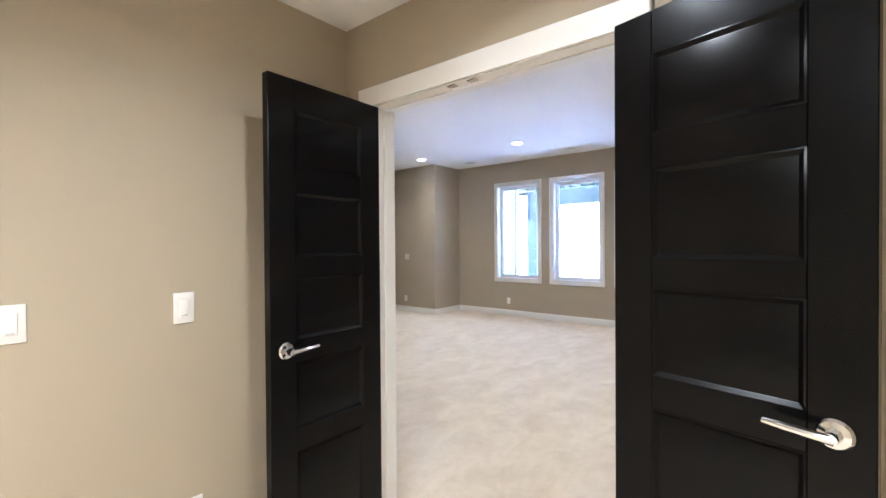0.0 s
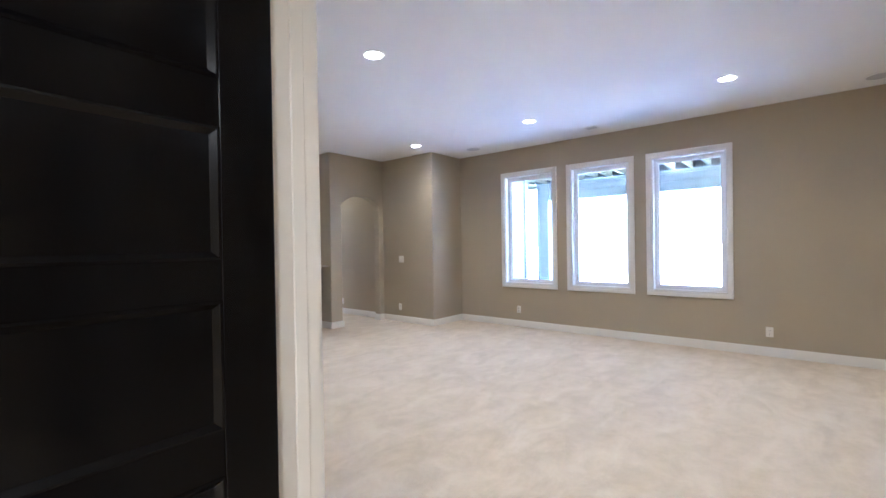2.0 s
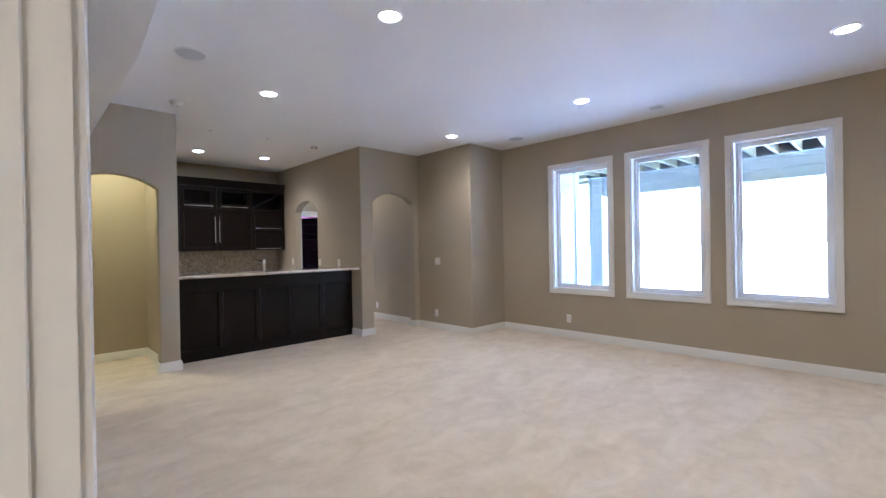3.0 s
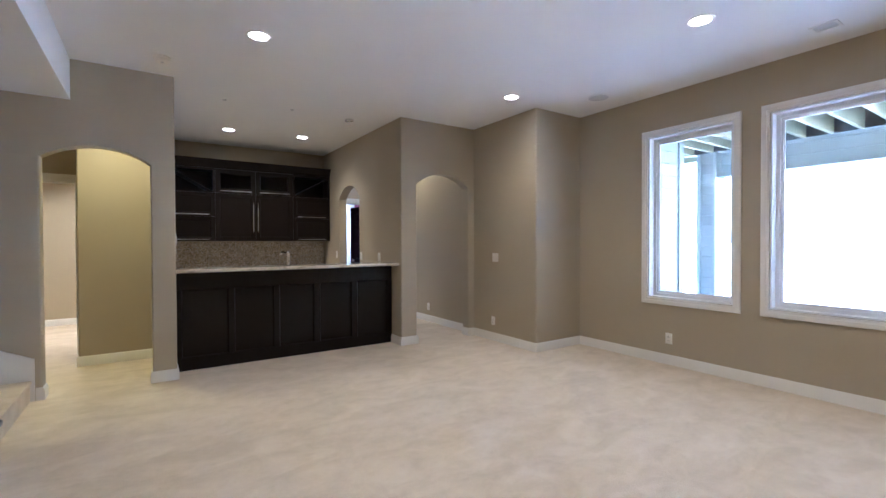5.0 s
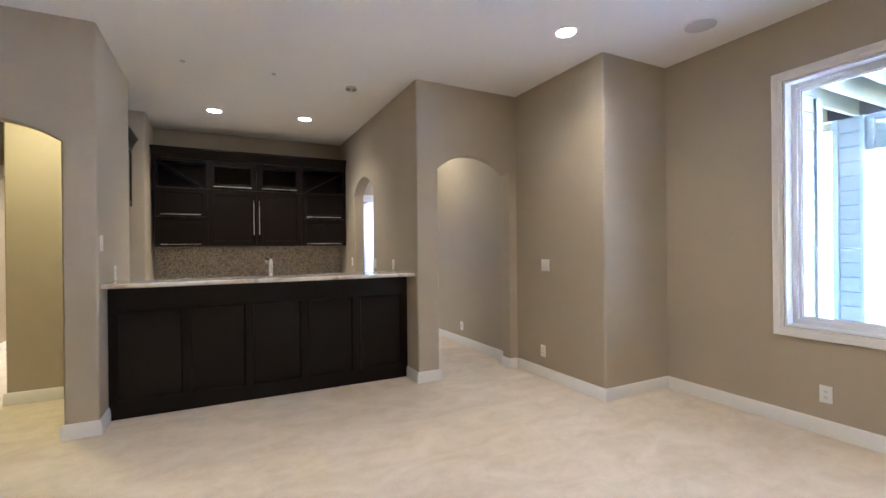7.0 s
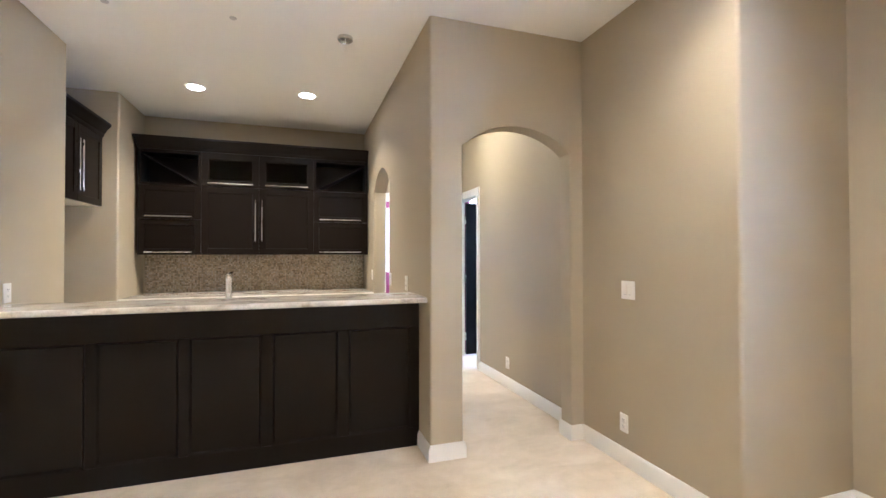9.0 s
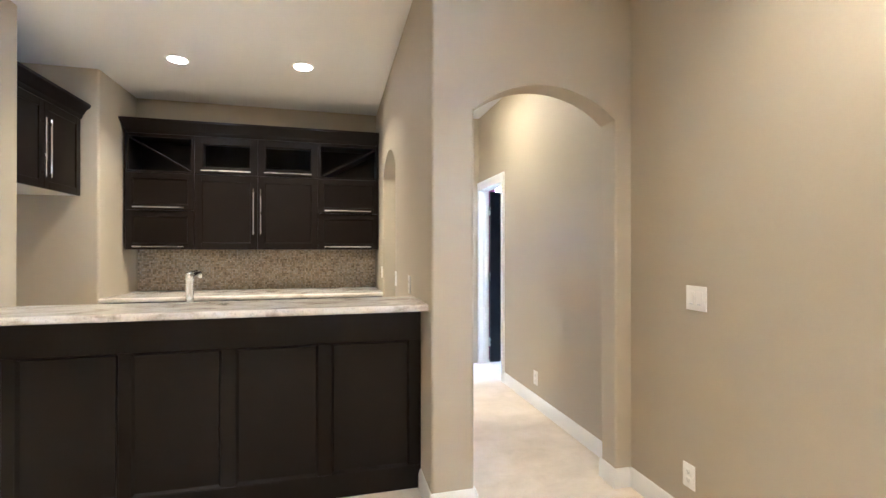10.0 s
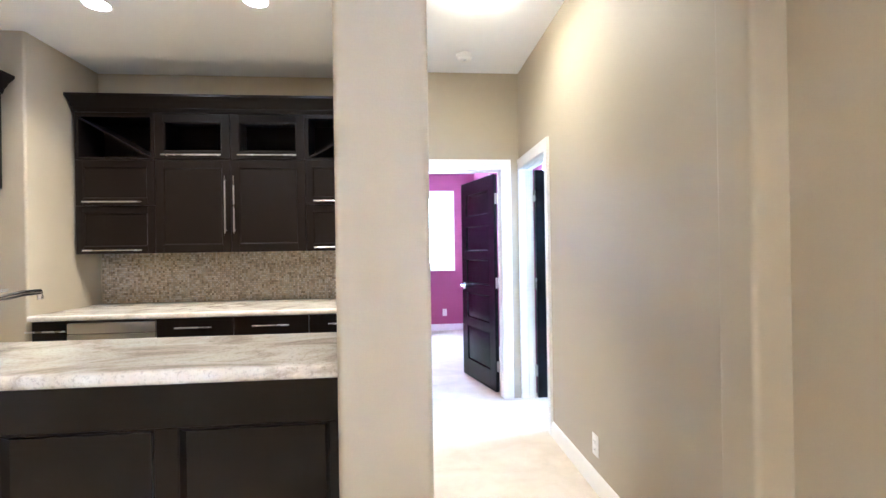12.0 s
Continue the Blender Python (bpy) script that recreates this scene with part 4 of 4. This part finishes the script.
def upper_unit(k):
    a, b = U_EDGES[k], U_EDGES[k + 1]
    side = k in (0, 3)
    ob = thing("wall_cabinet", (-9.26, (a + b) / 2, UZ0), "espresso wall cabinet with an open cubby above two flap doors" if side else "espresso wall cabinet with a glazed door above a tall door", "cabinet", "wall cabinets over the bar")
    x0, x1 = BACK + 0.002, UX - 0.021
    t = 0.018
    for name, sides in (("side_panel", (x0, x1, a, a + t, UZ0, UZ1)), ("side_panel", (x0, x1, b - t, b, UZ0, UZ1)), ("bottom", (x0, x1, a + t, b - t, UZ0, UZ0 + t)), ("top", (x0, x1, a + t, b - t, UZ1 - t, UZ1)),
                        ("shelf", (x0, x1, a + t, b - t, USPLIT - t / 2, USPLIT + t / 2)), ("back", (x0, x0 + 0.008, a + t, b - t, UZ0 + t, UZ1 - t))):
        part(name, box(*sides), ESPRESSO, ob)
    if side:
        f = 0.030
        part("face_frame", join(box(x1, UX, a, a + f, USPLIT, UZ1, 0.0015, 1), box(x1, UX, b - f, b, USPLIT, UZ1, 0.0015, 1), box(x1, UX, a + f, b - f, UZ1 - 0.035, UZ1, 0.0015, 1), box(x1, UX, a + f, b - f, USPLIT, USPLIT + 0.02, 0.0015, 1)), ESPRESSO, ob)
        lo, hi = USPLIT + 0.016, UZ1 - 0.04
        ya, yb = (a + f, b - f) if k == 0 else (b - f, a + f)
        w = Vector((0, yb - ya, lo - hi)).normalized()
        n = Vector((0, -w.z, w.y)) * 0.008
        pa, pb = Vector((x0 + 0.01, ya, hi)), Vector((x0 + 0.01, yb, lo))
        part("diagonal_shelf", extrude([pa + n, pb + n, pb - n, pa - n], (x1 - x0 + 0.012, 0, 0)), ESPRESSO, ob)
        zm = 1.742
        for z0, z1 in ((UZ0, zm - 0.002), (zm + 0.002, USPLIT - 0.003)):
            d = framed_front(a + 0.002, b - 0.002, z0, z1, UX, ESPRESSO, ob, "flap_door", stile=0.055)
            part("handle", bar_handle((UX, a + 0.07, z0 + 0.028), (UX, b - 0.085, z0 + 0.028), (1, 0, 0)), NICKEL, d, "brushed nickel bar handle")
    else:
        d = framed_front(a + 0.002, b - 0.002, USPLIT + 0.002, UZ1 - 0.002, UX, ESPRESSO, ob, "glazed_door", True, 0.066)
        part("handle", bar_handle((UX, a + 0.065, USPLIT + 0.035), (UX, b - 0.065, USPLIT + 0.035), (1, 0, 0)), NICKEL, d, "brushed nickel bar handle")
        d = framed_front(a + 0.002, b - 0.002, UZ0, USPLIT - 0.003, UX, ESPRESSO, ob, "tall_door")
        y = b - 0.038 if k == 1 else a + 0.032
        part("handle", bar_handle((UX, y, 1.505), (UX, y, 1.978), (1, 0, 0)), NICKEL, d, "brushed nickel bar handle")


for k in range(4):
    upper_unit(k)


def crown_profile():
    return [(0, 0), (0.006, 0), (0.012, 0.02), (0.012, 0.035), (0.022, 0.045), (0.03, 0.07), (0.05, 0.10), (0.060, 0.114), (0.060, 0.135), (0, 0.135)]


def crown(name, path, z, label):
    """Crown moulding swept along a plan path of (x, y, out_x, out_y)."""
    bm = bmesh.new()
    prof = crown_profile()
    rings = [[bm.verts.new((x + ox * u, y + oy * u, z + h)) for u, h in prof] for x, y, ox, oy in path]
    n = len(prof)
    for a, b in zip(rings, rings[1:]):
        for k in range(n):
            bm.faces.new((a[k], a[(k + 1) % n], b[(k + 1) % n], b[k]))
    bm.faces.new(rings[0])
    bm.faces.new(rings[-1][::-1])
    return solid(name, bm, ESPRESSO, label, "moulding")


crown("crown_moulding", [(BACK + 0.002, U_EDGES[0], 0, -0.55), (UX, U_EDGES[0], 1, -0.55), (UX, U_EDGES[4], 1, 0)], UZ1, "dark espresso crown moulding on the wall cabinets")
solid("cabinet_cover", box(BACK + 0.002, UX - 0.001, U_EDGES[0] + 0.001, U_EDGES[4], UZ1 + 0.001, UZ1 + 0.10), ESPRESSO, "dark espresso top filler of the wall cabinets", "cabinet")

# cabinet in the appliance alcove
over = thing("alcove_cabinet", (-8.15, 2.9, 1.80), "espresso wall cabinet with two doors in the alcove", "cabinet")
AX0, AX1, AY, AZ0, AZ1 = -8.645, -7.674, 3.21, 1.815, 2.475
part("body", box(AX0, AX1, 2.592, AY - 0.021, AZ0 + 0.004, AZ1), ESPRESSO, over)
part("underside", box(AX0 + 0.01, AX1 - 0.01, 2.60, AY - 0.03, AZ0, AZ0 + 0.0035), TRIM, over, "pale unfinished underside")
mid = (AX0 + AX1) / 2
for a, b, hx in ((AX0 + 0.002, mid - 0.0015, mid - 0.033), (mid + 0.0015, AX1 - 0.002, mid + 0.033)):
    t, s = 0.02, 0.06
    d = part("door", join(box(a, a + s, AY - t, AY, AZ0, AZ1, 0.0015, 1), box(b - s, b, AY - t, AY, AZ0, AZ1, 0.0015, 1), box(a + s, b - s, AY - t, AY, AZ0, AZ0 + s, 0.0015, 1), box(a + s, b - s, AY - t, AY, AZ1 - s, AZ1, 0.0015, 1)), ESPRESSO, over)
    part("panel", box(a + s - 0.002, b - s + 0.002, AY - 0.017, AY - 0.009, AZ0 + s - 0.002, AZ1 - s + 0.002), ESPRESSO, d)
    part("handle", bar_handle((hx, AY, 1.90), (hx, AY, 2.34), (0, 1, 0)), NICKEL, d, "brushed nickel bar handle")
crown("crown_moulding", [(AX0, 2.60, -0.55, 0), (AX0, AY, -0.55, 1), (AX1, AY, 0, 1)], AZ1, "dark espresso crown moulding on the alcove cabinet")

# mosaic splashback
splash = structure("splashback", box(BACK + 0.001, BACK + 0.006, 3.345, BN0 - 0.003, 0.927, UZ0 - 0.001), GROUT, "brown mixed mosaic tile splashback", "splashback")
chips = bmesh.new()
rng = random.Random(4)
pitch, sheet = 0.0172, []
for j in range(int((UZ0 - 0.928) / pitch)):
    for i in range(int((BN0 - 0.006 - 3.347) / pitch)):
        y, z, d = 3.3475 + i * pitch, 0.9285 + j * pitch, 0.0085 + rng.uniform(0, 0.0015)
        sheet.append((y, z, d))
verts, faces = [], []
for y, z, d in sheet:
    n, e = len(verts), 0.0012
    w = pitch - 0.0018
    verts += [(BACK + 0.0055, y, z), (BACK + 0.0055, y + w, z), (BACK + 0.0055, y + w, z + w), (BACK + 0.0055, y, z + w)]
    verts += [(BACK + d, y + e, z + e), (BACK + d, y + w - e, z + e), (BACK + d, y + w - e, z + w - e), (BACK + d, y + e, z + w - e)]
    faces += [(n + 4, n + 5, n + 6, n + 7)] + [(n + k, n + (k + 1) % 4, n + 4 + (k + 1) % 4, n + 4 + k) for k in range(4)]
mesh = bpy.data.meshes.new("mosaic_tiles")
mesh.from_pydata([Vector(v) - BASES[splash.name] for v in verts], [], faces)
mesh.materials.append(MOSAIC)
tiles = new("mosaic_tiles", mesh)
tiles.parent = splash
tagged(tiles, "small square mosaic tiles in mixed browns", kind="stuff")

# ---- stairs ----
SX0, SX1, SF, RISE, GO = WEST1 + 0.002, -5.16, 2.285, 0.178, 0.262
stairs = thing("staircase", (-5.8, 1.6, 0), "carpeted staircase with white risers and dark tread ends", "stairs")
part("riser", box(SX1 - 0.262, SX1, 0.872, SF - 0.02, 0.0, RISE - 0.035), TRIM, stairs, "white painted riser")
part("riser", box(SX0 + 0.02, SX1 - 0.264, 0.872, SF - 0.012, 0.0, RISE - 0.031, 0.006, 2), CARPET, stairs, "cream carpeted riser")
part("tread", box(SX0 + 0.02, SX1 - 0.26, 0.872, SF, RISE - 0.03, RISE, 0.008, 2), CARPET, stairs, "cream carpeted tread")
part("tread_end", box(SX1 - 0.26, SX1 + 0.03, 2.077, SF + 0.025, RISE - 0.034, RISE + 0.004, 0.010, 3), DARKWOOD, stairs, "dark stained oak tread end")
part("riser", box(SX0, SX1, 0.872, 1.93, RISE, 2 * RISE - 0.03), TRIM, stairs)
part("tread", box(SX0 + 0.02, SX1, 0.872, 1.95, 2 * RISE - 0.03, 2 * RISE, 0.008, 2), CARPET, stairs)
for n in range(3, 15):
    x0 = SX1 + (n - 3) * GO
    part("riser", box(x0 - 0.0, x0 + 0.018, 0.872, SOUTH1 - 0.004, (n - 1) * RISE, n * RISE - 0.03), TRIM, stairs)
    part("tread", box(x0 - 0.02, x0 + GO, 0.872, 1.86, n * RISE - 0.03, n * RISE, 0.008, 2), CARPET, stairs)
    if x0 + GO < -3.5:
        part("tread_end", box(x0 - 0.025, x0 + GO, 1.862, 2.125, n * RISE - 0.034, n * RISE + 0.004, 0.009, 3), DARKWOOD, stairs)
skirt = [(SF + 0.016, 0.0), (SF + 0.016, 0.355), (1.95, 0.52), (0.872, 0.54), (0.872, 0.0)]
part("skirt_board", extrude([(WEST1 + 0.0005, y, z) for y, z in skirt], (0.0185, 0, 0)), TRIM, stairs, "white painted skirt board")
knee = [(SX1 + 0.002, 0.0), (SX1 + 0.002, 2 * RISE - 0.04)]
for n in range(3, 9):
    x0 = SX1 + (n - 3) * GO + 0.002
    knee += [(x0, n * RISE - 0.036), (min(x0 + GO, -3.588), n * RISE - 0.036)]
knee += [(-3.588, 0.0)]
structure("wall_stair_knee", extrude([(x, SOUTH0, z) for x, z in knee], (0, 0.17, 0)), PAINT, "taupe painted knee wall below the stair treads")
newel = thing("newel_post", (SX1 - 0.06, 2.07, RISE), "square white newel post with a dark cap", "newel post")
part("post", box(SX1 - 0.10, SX1 - 0.02, 2.032, 2.108, RISE + 0.004, 1.165, 0.004, 2), TRIM, newel)
part("cap", join(box(SX1 - 0.115, SX1 - 0.005, 2.017, 2.123, 1.165, 1.195, 0.006, 2), box(SX1 - 0.10, SX1 - 0.02, 2.032, 2.108, 1.195, 1.21, 0.006, 2)), DARKWOOD, newel, "dark stained oak cap")

# ---- outdoors ----
structure("ground", box(-400, 400, 9.13, 500, -0.3, -0.16), SNOW, "open snow-covered ground", "ground")
structure("ground_west", box(-400, -13.0, -300, 9.13, -0.3, -0.16), SNOW, "open snow-covered ground", "ground")
porch = structure("porch_slab", box(-4.628, EAST + 2.0, NORTH1, 9.13, -0.3, -0.06), SNOW, "snow dusted concrete porch slab", "ground")

# clapboards on the wing beside the porch
wing = thing("wing_wall_cladding", (-4.62, 8.5, 0), "pale blue clapboard siding of the wing", "siding")
n = 18
for k in range(n):
    z = -0.05 + k * 0.16
    part("board", extrude([(-4.629, NORTH1 + 0.001, z), (-4.606, NORTH1 + 0.001, z), (-4.618, NORTH1 + 0.001, z + 0.172), (-4.629, NORTH1 + 0.001, z + 0.172)], (0, 1.10, 0)), SIDING, wing)
part("corner_board", box(-4.66, -4.590, 9.03, 9.14, -0.1, 2.65, 0.003, 1), BEAMPAINT, wing, "blue-grey corner board")

DECK = 2.66
deck = thing("porch_deck", (-1.5, 9.1, DECK), "timber deck overhead with pale joists and dark boards", "deck")
for k in range(38):
    x = -6.98 + k * 0.28
    part("joist", box(x, x + 0.04, NORTH1 + 0.001 if x > -4.6 else 9.15, 10.19, DECK, DECK + 0.235, 0.002, 1), PINE, deck, "pale treated pine joist")
for k in range(16):
    y = NORTH1 + 0.005 + k * 0.146
    part("deck_board", box(-4.62 if y < 9.13 else -7.0, 3.6, y, y + 0.138, DECK + 0.236, DECK + 0.27), DECKWOOD, deck, "dark weathered deck board")
# Closes the view over the beam; its dark colour paints in the gaps' shade
part("rim_board", box(-7.0, 3.6, 10.191, 10.199, 2.662, DECK + 0.235), DECKWOOD, deck, "rim board behind the joists, darkened for the shaded gaps")
CL0, CL1 = -4.925, -4.655
beam = thing("porch_beam", (-0.5, 10.25, 2.31), "blue-grey boxed porch beam", "beam")
for z0, z1 in ((2.31, 2.45), (2.454, 2.60)):
    part("board", box(CL1 + 0.002, 3.6, 10.20, 10.225, z0, z1, 0.004, 1), BEAMPAINT, beam)
part("lower_board", box(CL1 + 0.002, 3.6, 10.175, 10.40, 2.285, 2.309, 0.003, 1), BEAMPAINT, beam)
part("band", box(CL1 + 0.002, 3.6, 10.185, 10.225, 2.602, 2.659, 0.003, 1), BEAMPAINT, beam)
part("outer_board", box(CL1 + 0.002, 3.6, 10.36, 10.385, 2.31, 2.659, 0.003, 1), BEAMPAINT, beam)
part("end_trim", box(CL1 + 0.002, CL1 + 0.075, 10.182, 10.199, 2.31, 2.60, 0.002, 1), BEAMPAINT, beam)
header = thing("porch_header", (-6.0, 10.28, 2.56), "thin pale deck edge board beside the column", "beam")
part("board", box(-7.0, CL0 - 0.002, 10.21, 10.25, 2.565, 2.659, 0.003, 1), PINE, header)
column = thing("porch_column", (-4.79, 10.28, -0.16), "square blue-grey boarded porch column", "column")
for k in range(18):
    z = -0.15 + k * 0.156
    part("board", box(CL0 + 0.02, CL1 - 0.004, 10.165, 10.415, z, min(z + 0.153, 2.658), 0.004, 1), SIDING, column)
part("corner_trim", box(CL0, CL0 + 0.055, 10.145, 10.435, -0.15, 2.658, 0.003, 1), BEAMPAINT, column)
part("corner_trim", box(CL1 - 0.03, CL1, 10.145, 10.435, -0.15, 2.658, 0.003, 1), BEAMPAINT, column)


def shrub(x, y, height, seed):
    """A bare winter shrub: a short trunk that forks into many thin upward twigs."""
    rng = random.Random(seed)
    ob = thing("bare_shrub", (x, y, -0.17), "bare leafless shrub standing in the snow", "shrub", "bare shrubs")
    trunk = [(x, y, -0.2), (x + 0.03, y, height * 0.15), (x + 0.01, y + 0.02, height * 0.32)]
    part("trunk", tube(trunk, [0.06, 0.05, 0.035], 7), TWIG, ob)
    twigs = bmesh.new()
    for k in range(34):
        a, lean = rng.uniform(0, 2 * math.pi), rng.uniform(0.15, 0.75)
        z0 = height * rng.uniform(0.08, 0.34)
        length = height * rng.uniform(0.45, 0.75)
        p = Vector((x + 0.01, y + 0.01, z0))
        pts = [p]
        for step in range(3):
            p = p + Vector((math.cos(a) * lean, math.sin(a) * lean, 1.0)).normalized() * (length / 3)
            a += rng.uniform(-0.6, 0.6)
            pts.append(p)
        join(twigs, tube(pts, [0.022, 0.016, 0.01, 0.004], 5))
    part("branches", twigs, TWIG, ob)


for k, (x, y, height) in enumerate([(-9.5, 30.0, 1.6), (-6.2, 34.0, 1.3), (-13.0, 41.0, 2.2), (-2.0, 38.0, 1.5), (3.5, 33.0, 1.4), (-18.0, 45.0, 2.4), (8.0, 44.0, 2.0)]):
    shrub(x, y, height, 20 + k)
